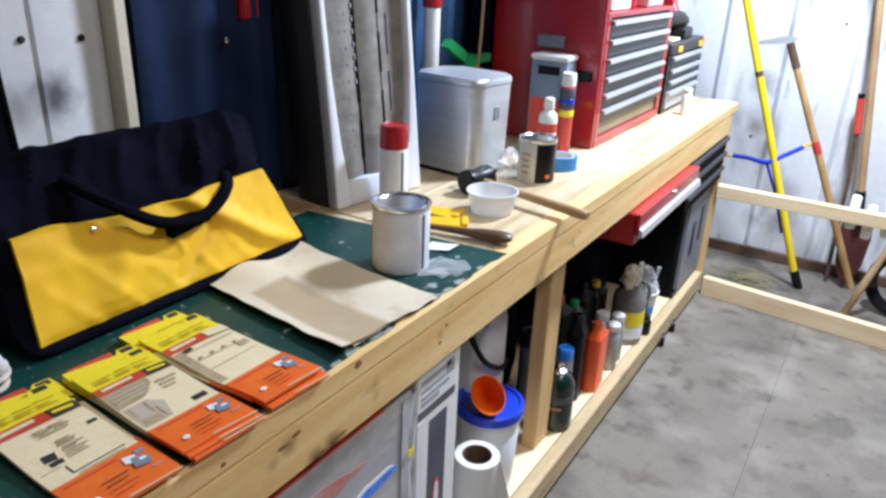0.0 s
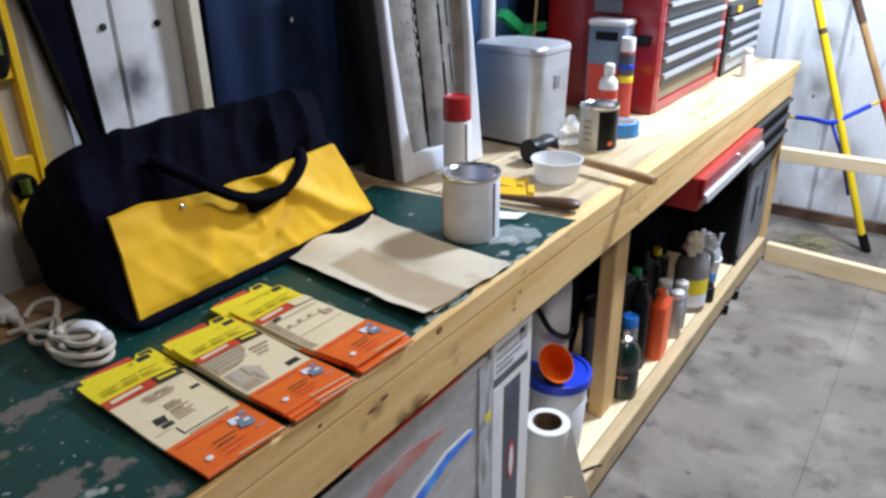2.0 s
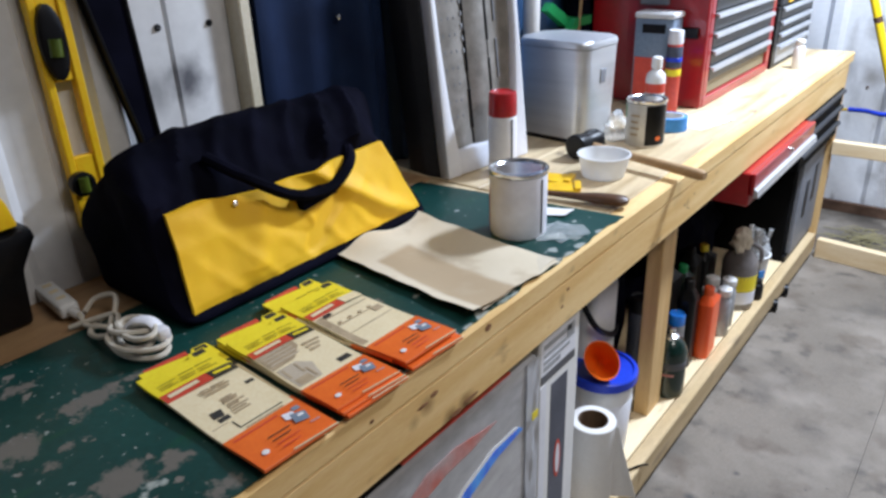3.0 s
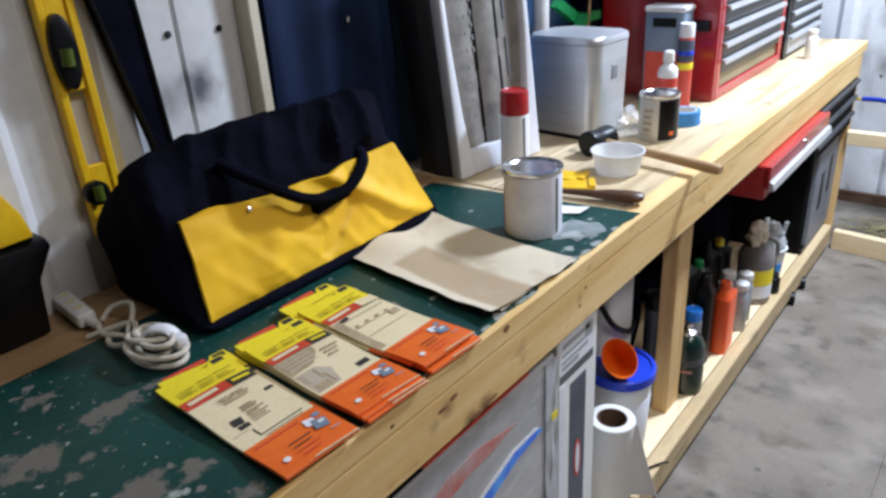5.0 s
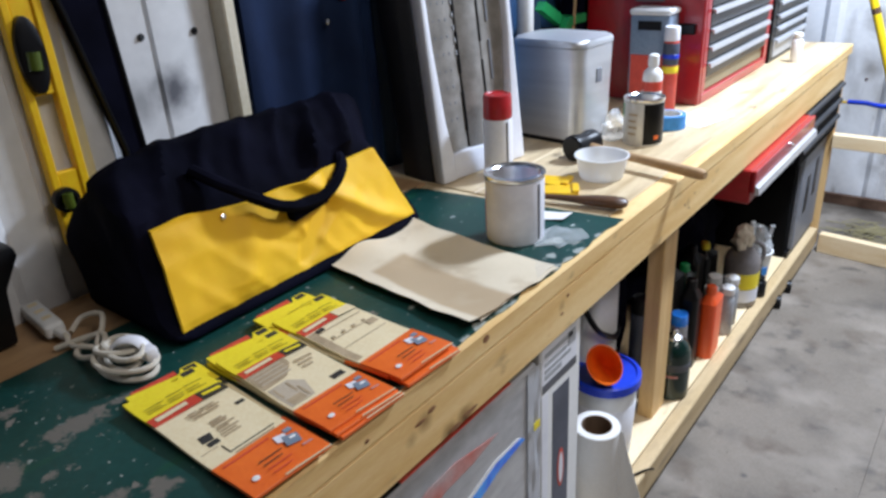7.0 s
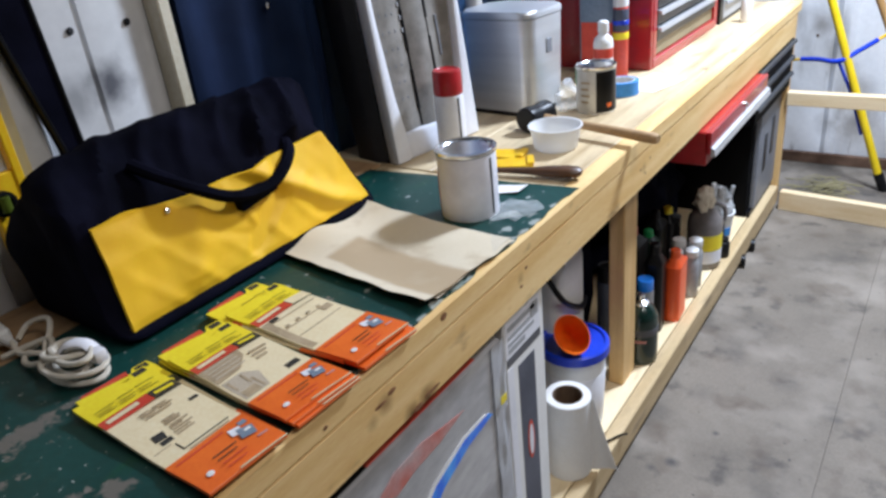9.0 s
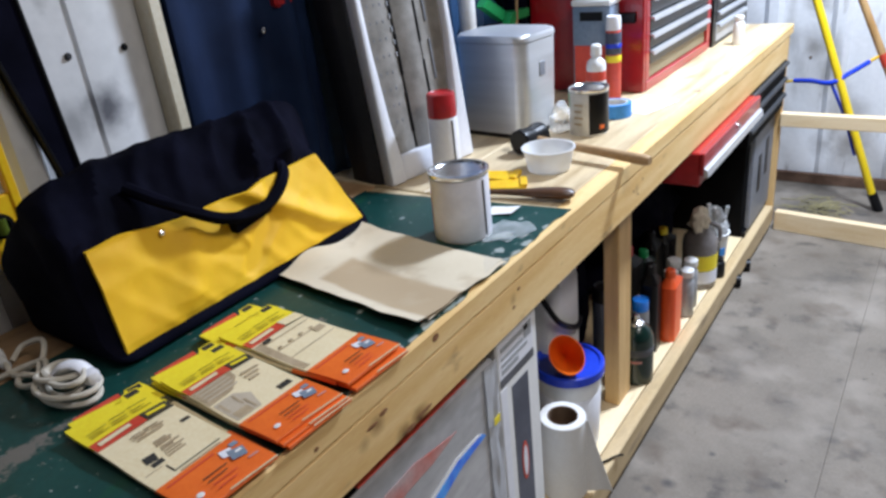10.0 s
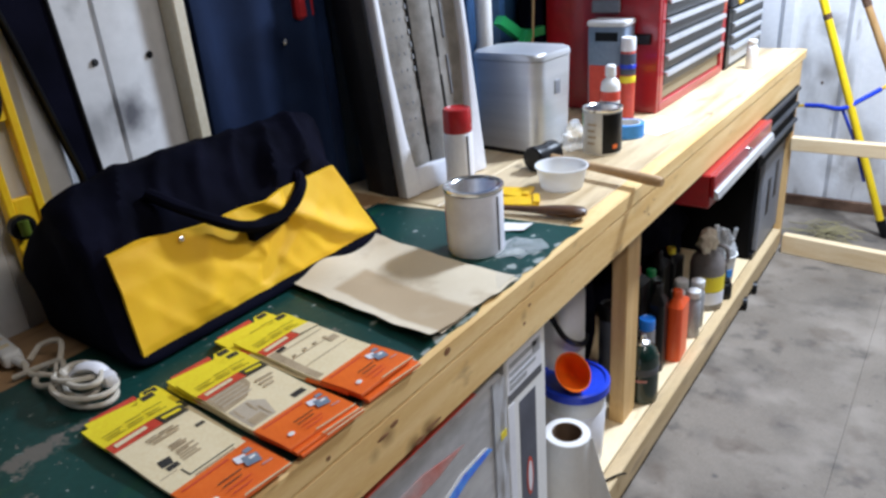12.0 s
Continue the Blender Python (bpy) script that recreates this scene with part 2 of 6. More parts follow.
soft_mark(DIRTY_METAL, (3.735, 0, 1.215), 0.045, (0.16, 0.16, 0.17), 0.6)
BLUE_METAL = mat("blue_siding", (0.018, 0.055, 0.13), (0.026, 0.075, 0.17), 2.0, 0.40, 0, 0.05, 40, rough2=0.55)
CREAM = mat("cream_trim", (0.62, 0.56, 0.42), (0.70, 0.64, 0.50), 6.0, 0.5)
CEIL = mat("ceiling_paint", (0.24, 0.235, 0.225), (0.30, 0.295, 0.285), 2.0, 0.8)
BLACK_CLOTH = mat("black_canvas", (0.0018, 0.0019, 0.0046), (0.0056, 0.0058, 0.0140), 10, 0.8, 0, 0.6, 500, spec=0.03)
YELLOW_CLOTH = mat("yellow_canvas", (0.86, 0.47, 0.006), (0.95, 0.57, 0.016), 9, 0.62, 0, 0.2, 700)
RED = mat("red_enamel", (0.29, 0.005, 0.010), (0.35, 0.008, 0.013), 3, 0.3, 0, 0.02, 60, coat=0.3)
GREY_DRAWER = mat("dark_grey_enamel", (0.028, 0.030, 0.032), (0.044, 0.046, 0.049), 3, 0.4, 0.1, 0.03, 60)
MID_GREY = mat("mid_grey_enamel", (0.17, 0.18, 0.205), (0.21, 0.22, 0.245), 3, 0.45, 0.1, 0.03, 60)
PULL_GREY = mat("grey_pull", (0.34, 0.35, 0.37), (0.40, 0.41, 0.43), 5, 0.4, 0.2, 0.03, 60)
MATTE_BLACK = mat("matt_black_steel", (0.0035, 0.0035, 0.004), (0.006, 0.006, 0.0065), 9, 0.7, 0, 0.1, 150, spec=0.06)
BLACK = mat("black_plastic", (0.004, 0.004, 0.005), (0.008, 0.008, 0.009), 20, 0.36, 0, 0.1, 200, spec=0.22)
STEEL = mat("brushed_steel", (0.66, 0.68, 0.71), (0.76, 0.78, 0.81), 3, 0.40, 0.82, 0.04, 140, (1, 1, 14), rough2=0.48)
TIN = mat("tinplate", (0.78, 0.78, 0.78), (0.84, 0.84, 0.84), 6, 0.20, 1.0, 0.04, 60)
BRIGHT = mat("bright_trim", (0.50, 0.50, 0.51), (0.58, 0.58, 0.58), 4, 0.35, 0.6, 0.03, 60)
WHITE = mat("white_plastic", (0.72, 0.72, 0.71), (0.78, 0.78, 0.77), 6, 0.4, 0, 0.05, 80)
LABEL_GREY = mat("grey_label", (0.72, 0.72, 0.76), (0.79, 0.79, 0.83), 10, 0.45, 0, 0.04, 90)
PRINT_DARK = mat("dark_printed_card", (0.060, 0.062, 0.072), (0.10, 0.102, 0.115), 10, 0.45)
PAPER = mat("white_paper", (0.76, 0.75, 0.73), (0.80, 0.79, 0.77), 12, 0.85, 0, 0.2, 160)
GRIT = mat("sanding_sheet", (0.46, 0.38, 0.28), (0.54, 0.46, 0.35), 6, 0.9, 0, 0.6, 900)
BACKING = mat("sheet_backing", (0.60, 0.53, 0.41), (0.66, 0.59, 0.47), 6, 0.85, 0, 0.2, 300)
WORN_SHEET = overlay(band(mat("worn_sheet", (0.64, 0.555, 0.41), (0.70, 0.615, 0.47), 6, 0.88, 0, 0.5, 700), (0.42, 0.305, 0.18)), (0.50, 0.40, 0.27), 14.0, 0.56, 0.76, seed=3.3)
CARD_TAN = mat("tan_card", (0.73, 0.61, 0.38), (0.79, 0.67, 0.44), 12, 0.5, 0, 0.05, 200)
CARD_BROWN = mat("brown_print", (0.34, 0.255, 0.155), (0.44, 0.34, 0.22), 20, 0.5)
CARD_YELLOW = mat("yellow_print", (0.78, 0.62, 0.02), (0.84, 0.68, 0.03), 14, 0.45, 0, 0.04, 200)
CARD_ORANGE = mat("orange_print", (0.72, 0.12, 0.012), (0.80, 0.15, 0.018), 14, 0.45, 0, 0.04, 200)
CARD_RED = mat("red_print", (0.55, 0.05, 0.03), (0.62, 0.07, 0.04), 14, 0.45)
OLIVE_INK = mat("olive_print", (0.34, 0.28, 0.02), (0.46, 0.38, 0.03), 60, 0.5)
INK = mat("ink", (0.02, 0.02, 0.02), (0.03, 0.03, 0.03), 14, 0.5)
RED_CAP = mat("red_cap", (0.36, 0.012, 0.016), (0.42, 0.016, 0.02), 10, 0.35, 0, 0.05, 90)
YELLOW = mat("yellow_plastic", (0.78, 0.46, 0.01), (0.84, 0.52, 0.015), 8, 0.4, 0, 0.08, 90)
YELLOW_BAR = mat("yellow_fibreglass", (0.80, 0.56, 0.01), (0.86, 0.62, 0.02), 8, 0.4, 0, 0.05, 90)
ORANGE = mat("orange_plastic", (0.86, 0.14, 0.008), (0.92, 0.18, 0.012), 8, 0.4, 0, 0.05, 90)
RED_ORANGE = mat("red_orange_plastic", (0.86, 0.10, 0.022), (0.92, 0.13, 0.030), 8, 0.35, 0, 0.05, 90)
BLUE = mat("blue_plastic", (0.008, 0.04, 0.52), (0.012, 0.055, 0.60), 8, 0.35, 0, 0.05, 90)
CAP_BLUE = mat("light_blue_cap", (0.02, 0.24, 0.92), (0.04, 0.30, 0.97), 8, 0.16, 0, 0.03, 90, coat=0.5)
TAPE_BLUE = mat("blue_tape", (0.03, 0.19, 0.50), (0.04, 0.23, 0.56), 8, 0.6, 0, 0.05, 90)
GREENP = mat("green_plastic", (0.01, 0.24, 0.07), (0.015, 0.30, 0.09), 8, 0.4)
DKGREEN = mat("dark_green_enamel", (0.003, 0.016, 0.012), (0.005, 0.022, 0.016), 8, 0.25, 0, 0.03, 90, coat=0.4)
BROWN_HANDLE = mat("brown_wood", (0.07, 0.032, 0.014), (0.11, 0.05, 0.022), 5, 0.4, 0, 0.1, 90, (6, 6, 1))
STICK = mat("stir_stick", (0.34, 0.20, 0.09), (0.44, 0.28, 0.14), 5, 0.7, 0, 0.2, 90)
TOOL_WOOD = mat("tool_handle_wood", (0.40, 0.22, 0.08), (0.52, 0.32, 0.14), 3, 0.5, 0, 0.1, 80, (8, 8, 0.6))
RUST = mat("rusty_steel", (0.10, 0.055, 0.035), (0.20, 0.12, 0.08), 12, 0.7, 0.5, 0.3, 90)
CORD = mat("cream_cord", (0.60, 0.55, 0.46), (0.68, 0.63, 0.54), 12, 0.5, 0, 0.05, 90)
DARKBLUE = mat("navy_print", (0.048, 0.056, 0.085), (0.085, 0.095, 0.13), 10, 0.35)
SILVER_PRINT = overlay(mat("silver_print", (0.40, 0.40, 0.41), (0.58, 0.58, 0.59), 5, 0.24, 0.3, 0.06, 30, (1, 1, 2.2), coat=0.5), (0.22, 0.21, 0.215), 3.2, 0.50, 0.72, seed=4.4, stretch=(1, 1, 2.5))
SKYBLUE = mat("sky_blue_print", (0.008, 0.15, 0.85), (0.06, 0.40, 0.95), 22, 0.25, coat=0.5)
FADED_RED = mat("faded_red_print", (0.52, 0.14, 0.11), (0.48, 0.36, 0.35), 14, 0.35)
BLUEGREY = mat("blue_grey_enamel", (0.19, 0.25, 0.33), (0.25, 0.31, 0.39), 5, 0.4, 0.2)
AMBER = mat("brown_liquid_bottle", (0.13, 0.115, 0.11), (0.20, 0.18, 0.17), 6, 0.2, 0, 0.02, 60)
GRASS = mat("dry_straw", (0.20, 0.17, 0.08), (0.28, 0.24, 0.12), 12, 0.8)
CLEAR = clear("clear_plastic", (0.85, 0.87, 0.88), 0.08, 0.34)
HEATER_WHITE = mat("cool_white_plastic", (0.72, 0.73, 0.78), (0.78, 0.79, 0.84), 6, 0.4, 0, 0.05, 80)
TIN_LABEL = overlay(mat("lavender_white_label", (0.74, 0.74, 0.81), (0.81, 0.81, 0.88), 10, 0.42, 0, 0.04, 90), (0.60, 0.59, 0.63), 9.0, 0.56, 0.76, seed=1.8)
MESH_GREY = mat("grille_metal", (0.195, 0.180, 0.160), (0.285, 0.265, 0.240), 30, 0.42, 0.2, 0.1, 300)
SHELL = mat("charcoal_plastic", (0.035, 0.036, 0.04), (0.05, 0.051, 0.055), 9, 0.5, 0, 0.08, 150, spec=0.2)

# ---- mesh helpers ----


def bm_box(lo, hi, bevel=0.0, bm=None, seg=1):
    out = bm or bmesh.new()
    b = bmesh.new()
    bmesh.ops.create_cube(b, size=1)
    for v in b.verts:
        v.co = Vector([lo[i] + (v.co[i] + 0.5) * (hi[i] - lo[i]) for i in range(3)])
    if bevel:
        bmesh.ops.bevel(b, geom=b.edges[:], offset=bevel, segments=seg, affect="EDGES", profile=0.5)
    me = bpy.data.meshes.new("tmp")
    b.to_mesh(me)
    b.free()
    out.from_mesh(me)
    bpy.data.meshes.remove(me)
    return out


def bm_lathe(profile, seg=32, bm=None, at=(0, 0, 0), tilt=None, squash=1.0):
    """A turned body about z from (radius, height) rows, closed at both ends."""
    bm = bm or bmesh.new()
    m = Matrix.Translation(at) @ (tilt or Matrix.Identity(4))
    rings = []
    for r, z in profile:
        rings.append([bm.verts.new(m @ Vector((r * math.cos(a), squash * r * math.sin(a), z))) for a in [2 * math.pi * i / seg for i in range(seg)]])
    for a, b in zip(rings, rings[1:]):
        for i in range(seg):
            bm.faces.new((a[i], a[(i + 1) % seg], b[(i + 1) % seg], b[i]))
    bm.faces.new(rings[0][::-1])
    bm.faces.new(rings[-1])
    return bm


def bm_tube(pts, r, seg=10, bm=None, flat=1.0):
    """A round or flattened rod swept along points."""
    bm = bm or bmesh.new()
    pts = [Vector(p) for p in pts]
    rings, up = [], Vector((0, 0, 1))
    for i, p in enumerate(pts):
        d = (pts[min(i + 1, len(pts) - 1)] - pts[max(i - 1, 0)]).normalized()
        u = up if abs(d.dot(up)) < 0.95 else Vector((1, 0, 0))
        s = d.cross(u).normalized()
        w = s.cross(d).normalized()
        rr = r[i] if isinstance(r, (list, tuple)) else r
        rings.append([bm.verts.new(p + s * rr * math.cos(a) + w * rr * flat * math.sin(a)) for a in [2 * math.pi * k / seg for k in range(seg)]])
    for a, b in zip(rings, rings[1:]):
        for i in range(seg):
            bm.faces.new((a[i], a[(i + 1) % seg], b[(i + 1) % seg], b[i]))
    bm.faces.new(rings[0][::-1])
    bm.faces.new(rings[-1])
    return bm


def bm_prism(outline, lo, hi, axis=1, bm=None):
    """A flat outline pushed along an axis. The outline's two numbers are the two other axes in order."""
    bm = bm or bmesh.new()

    def at(p, d):
        q = list(p)
        q.insert(axis, d)
        return bm.verts.new(q)
    a, b = [at(p, lo) for p in outline], [at(p, hi) for p in outline]
    n = len(outline)
    bm.faces.new(a)
    bm.faces.new(b[::-1])
    for i in range(n):
        bm.faces.new((a[i], b[i], b[(i + 1) % n], a[(i + 1) % n]))
    bmesh.ops.recalc_face_normals(bm, faces=bm.faces[:])
    return bm


def smooth_path(pts, n=6):
    """Catmull-Rom through points."""
    p = [Vector(q) for q in pts]
    p = [p[0] * 2 - p[1]] + p + [p[-1] * 2 - p[-2]]
    out = []
    for i in range(1, len(p) - 2):
        for k in range(n):
            t = k / n
            out.append(0.5 * ((2 * p[i]) + (p[i + 1] - p[i - 1]) * t + (2 * p[i - 1] - 5 * p[i] + 4 * p[i + 1] - p[i + 2]) * t * t + (3 * p[i] - p[i - 1] - 3 * p[i + 1] + p[i + 2]) * t ** 3))
    return out + [p[-2]]


def place(ob):
    """Where a thing or a part stands in the world."""
    return place(ob.parent) @ ob.matrix_basis if ob.parent else ob.matrix_basis


def part(name, bm, material, parent=None, label="", smooth=True):
    me = bpy.data.meshes.new(name)
    bmesh.ops.recalc_face_normals(bm, faces=bm.faces[:])
    if parent:
        bm.transform(place(parent).inverted())
    bm.to_mesh(me)
    bm.free()
    me.materials.append(material)
    ob = new(name, me)
    if smooth:
        for p in me.polygons:
            p.use_smooth = True
        me.set_sharp_from_angle(angle=radians(35))
    if parent:
        ob.parent = parent
    if label:
        tagged(ob, label)
    return ob


def thing(name, label, category, m=None, group="", kind=""):
    ob = new(name)
    ob.empty_display_size = 0.05
    ob.matrix_basis = m or Matrix.Identity(4)
    return tagged(ob, label, category, group, kind)


# ---- setting ----
FLOOR, TOP, WALL_X, WALL_Y, SHELF = 0.04, 0.93, -0.65, 6.02, 0.155


def siding(length, height, rib=0.23, depth=0.02):
    """Ribbed metal sheet in the xz plane facing -y, from the origin along +x."""
    pts, x = [], 0.0
    while x < length:
        pts += [(x, 0), (x + rib * 0.70, 0), (x + rib * 0.78, -depth), (x + rib * 0.92, -depth)]
        x += rib
    pts.append((x, 0))
    back = [(x, 0.03), (0, 0.03)]
    return bm_prism(pts + back, 0, height, axis=2)


# First two marks: dirt plus painted shade behind the rail; the rest are stains.
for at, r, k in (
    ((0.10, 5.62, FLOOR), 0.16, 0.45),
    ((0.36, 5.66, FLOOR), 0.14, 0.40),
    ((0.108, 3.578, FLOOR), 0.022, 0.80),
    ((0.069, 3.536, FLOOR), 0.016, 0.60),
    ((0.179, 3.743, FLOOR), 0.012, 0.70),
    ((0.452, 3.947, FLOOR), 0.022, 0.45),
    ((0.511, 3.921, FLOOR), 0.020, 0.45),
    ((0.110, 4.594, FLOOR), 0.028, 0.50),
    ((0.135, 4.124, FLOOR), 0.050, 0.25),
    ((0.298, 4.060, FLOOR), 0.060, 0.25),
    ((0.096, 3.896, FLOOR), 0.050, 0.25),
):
    soft_mark(CONCRETE, at, r, (0.030, 0.028, 0.030), k)
floor = tagged(part("floor", bm_box((-1.0, -5.1, -0.15), (0.4447, 6.3, FLOOR)), CONCRETE), "smooth grey concrete slab with stains, and shade painted in behind the rail", "floor", kind="structure")
floor_slab = tagged(part("floor_slab", bm_box((0.4456, -5.1, -0.15), (6.7, 6.3, FLOOR)), CONCRETE), "grey concrete slab beside a straight joint", "floor", kind="structure")



def west_sheet():
    """White wall sheet: ribs along the near part, one raised batten beside the bag and a narrow open seam."""
    pts, y = [(-1.018, 0)], -1.0
    while y < 2.30:
        pts += [(y, 0), (y + 0.16, 0), (y + 0.18, -0.02), (y + 0.21, -0.02), (y + 0.23, 0)]
        y += 0.23
    pts += [(2.470, 0), (2.482, -0.006), (2.510, -0.006), (2.514, 0), (2.594, 0), (2.604, -0.016), (2.640, -0.016), (2.652, 0), (2.756, 0), (2.758, 0.010), (2.764, 0.010), (2.766, 0), (2.852, 0), (2.866, 0.008), (2.8925, 0.008), (2.8925, 0.03), (-1.018, 0.03)]
    return bm_prism([(y + 1.018, d) for y, d in pts], 0, 3.4, axis=2)


wa = part("wall_west", west_sheet(), DIRTY_METAL)
wa.matrix_basis = pose(WALL_X, -1.018, 0, 0, 0, 90)
tagged(wa, "worn white ribbed metal siding with dark smudges", "wall", kind="structure")
wb = part("wall_west_blue", siding(3.2, 3.4), BLUE_METAL)
wb.matrix_basis = pose(WALL_X, 2.924, 0, 0, 0, 90)
tagged(wb, "dark blue ribbed metal siding behind the bench", "wall", kind="structure")
tr = part("trim", bm_box((WALL_X - 0.01, 2.8930, 0.93), (WALL_X + 0.034, 2.918, 3.4), 0.003), CREAM)
tagged(tr, "cream vertical trim strip on the wall", "trim", kind="structure")
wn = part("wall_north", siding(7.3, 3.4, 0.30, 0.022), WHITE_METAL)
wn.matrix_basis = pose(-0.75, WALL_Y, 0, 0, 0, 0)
tagged(wn, "bright white ribbed metal siding with dirt and painted shadow marks", "wall", kind="structure")
for nm, lo, hi in (("wall_east", (6.5, -5.0, 0), (6.6, 6.2, 3.4)), ("wall_south", (-0.8, -5.0, 0), (6.5, -4.9, 3.4)), ("wall_west_rear", (-0.8, -4.9, 0), (-0.66, -1.0, 3.4))):
    tagged(part(nm, bm_box(lo, hi), WHITE_METAL), "plain white metal wall", "wall", kind="structure")
tagged(part("ceiling", bm_box((-0.8, -5.0, 3.4), (6.6, 6.2, 3.5)), CEIL), "plain pale ceiling", "ceiling", kind="structure")
tagged(part("sill", bm_box((-0.7, WALL_Y - 0.045, FLOOR), (6.5, WALL_Y - 0.023, FLOOR + 0.055), 0.003), RUST), "dark brown sill board at the foot of the wall", "sill", kind="structure")

# ---- workbench ----
bench = thing("workbench", "long pine workbench with a partly green painted top and lower shelf", "workbench")
edge = part("edge_board", bm_box((-0.040, 0.6, 0.892), (0, 5.42, TOP), 0.003), PINE, bench)
apron = part("apron", bm_box((-0.041, 0.6, 0.803), (-0.0018, 5.335, 0.891), 0.003), PINE, bench)
part("top_board", bm_box((-0.345, 3.262, 0.892), (-0.0405, 5.42, TOP), 0.002), PINE_TOP, bench)
part("top_board", bm_box((-0.640, 3.262, 0.892), (-0.346, 5.42, TOP), 0.002), PINE_TOP, bench)
part("back_board", bm_box((-0.640, 0.6, 0.892), (-0.481, 3.258, TOP + 0.001), 0.002), OLD_WOOD, bench, "bare brown board behind the painted top")
part("under_board", bm_box((-0.479, 0.6, 0.892), (-0.0405, 3.260, TOP - 0.002), 0.002), PINE_TOP, bench)


def ragged_sheet(y0, y1, step=0.012):
    """The painted skin: a thin sheet whose front edge is chipped and uneven."""
    front = []
    y = y0
    while y < y1:
        front.append((-0.007 - 0.012 * max(0.0, noise.noise(Vector((y * 19, 0.3, 0)))) - 0.005 * max(0.0, noise.noise(Vector((y * 70, 2.3, 0)))), y))
        y += step
    return bm_prism([(-0.480, y0), *front, (-0.006, 3.276), (-0.480, 3.218)], TOP + 0.0005, TOP + 0.0026, axis=2)


part("painted_skin", ragged_sheet(0.6, 3.27), GREEN, bench, "dark green paint, chipped and worn to grey")
part("post", bm_box((-0.115, 3.69, SHELF), (-0.072, 3.779, 0.892), 0.003), PINE_POST, bench)
part("post", bm_box((-0.085, 5.28, SHELF), (-0.043, 5.32, 0.892), 0.003), PINE_POST, bench)
part("end_post", bm_box((-0.040, 5.34, 0.068), (-0.004, 5.378, 0.892), 0.003), PINE_POST, bench)
part("post", bm_box((-0.115, 1.5, SHELF), (-0.070, 1.589, 0.892), 0.003), PINE_POST, bench)
part("shelf_board", bm_box((-0.30, 0.6, 0.131), (-0.040, 5.33, SHELF), 0.002), SHELF_LIT_PINE, bench)
part("shelf_board", bm_box((-0.604, 0.6, 0.131), (-0.302, 5.33, SHELF), 0.002), SHELF_LIT_PINE, bench)
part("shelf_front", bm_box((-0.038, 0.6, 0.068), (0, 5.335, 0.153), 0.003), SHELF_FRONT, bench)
# Added board: its black hides the lit wall and gives the shelf its deep shade.
part("back_panel", bm_box((-0.625, 0.6, 0.131), (-0.605, 5.33, 0.892), 0.002), MATTE_BLACK, bench, "added black board standing in for the deep shade behind the shelf")
for y in (0.8, 3.0, 4.4, 5.2):
    part("foot", bm_box((-0.60, y, FLOOR), (-0.06, y + 0.09, 0.131), 0.003), PINE_POST, bench)
KNOT = mat("knot", (0.16, 0.06, 0.02), (0.26, 0.12, 0.05), 60, 0.6)
for y, z, ry, rz, owner in ((2.80, 0.916, 0.008, 0.006, edge), (2.545, 0.905, 0.004, 0.003, edge), (2.67, 0.872, 0.009, 0.004, apron), (2.645, 0.866, 0.012, 0.003, apron), (2.72, 0.809, 0.012, 0.005, apron), (2.755, 0.815, 0.020, 0.003, apron),
                            (3.05, 0.872, 0.005, 0.003, apron), (3.03, 0.845, 0.005, 0.003, apron), (3.60, 0.852, 0.004, 0.003, apron), (3.63, 0.835, 0.004, 0.003, apron), (3.66, 0.862, 0.003, 0.003, apron)):
    x = 0.0 if owner is edge else -0.0018
    k = bm_lathe([(1.0, -0.0006), (1.0, 0.0004), (0.6, 0.0007)], 14)
    k.transform(Matrix.Translation((x, y, z)) @ Matrix.Rotation(radians(90), 4, "Y") @ Matrix.Diagonal((rz, ry, 1, 1)))
    part("knot", k, KNOT, owner, "dark brown knot")

# ---- tool bag ----


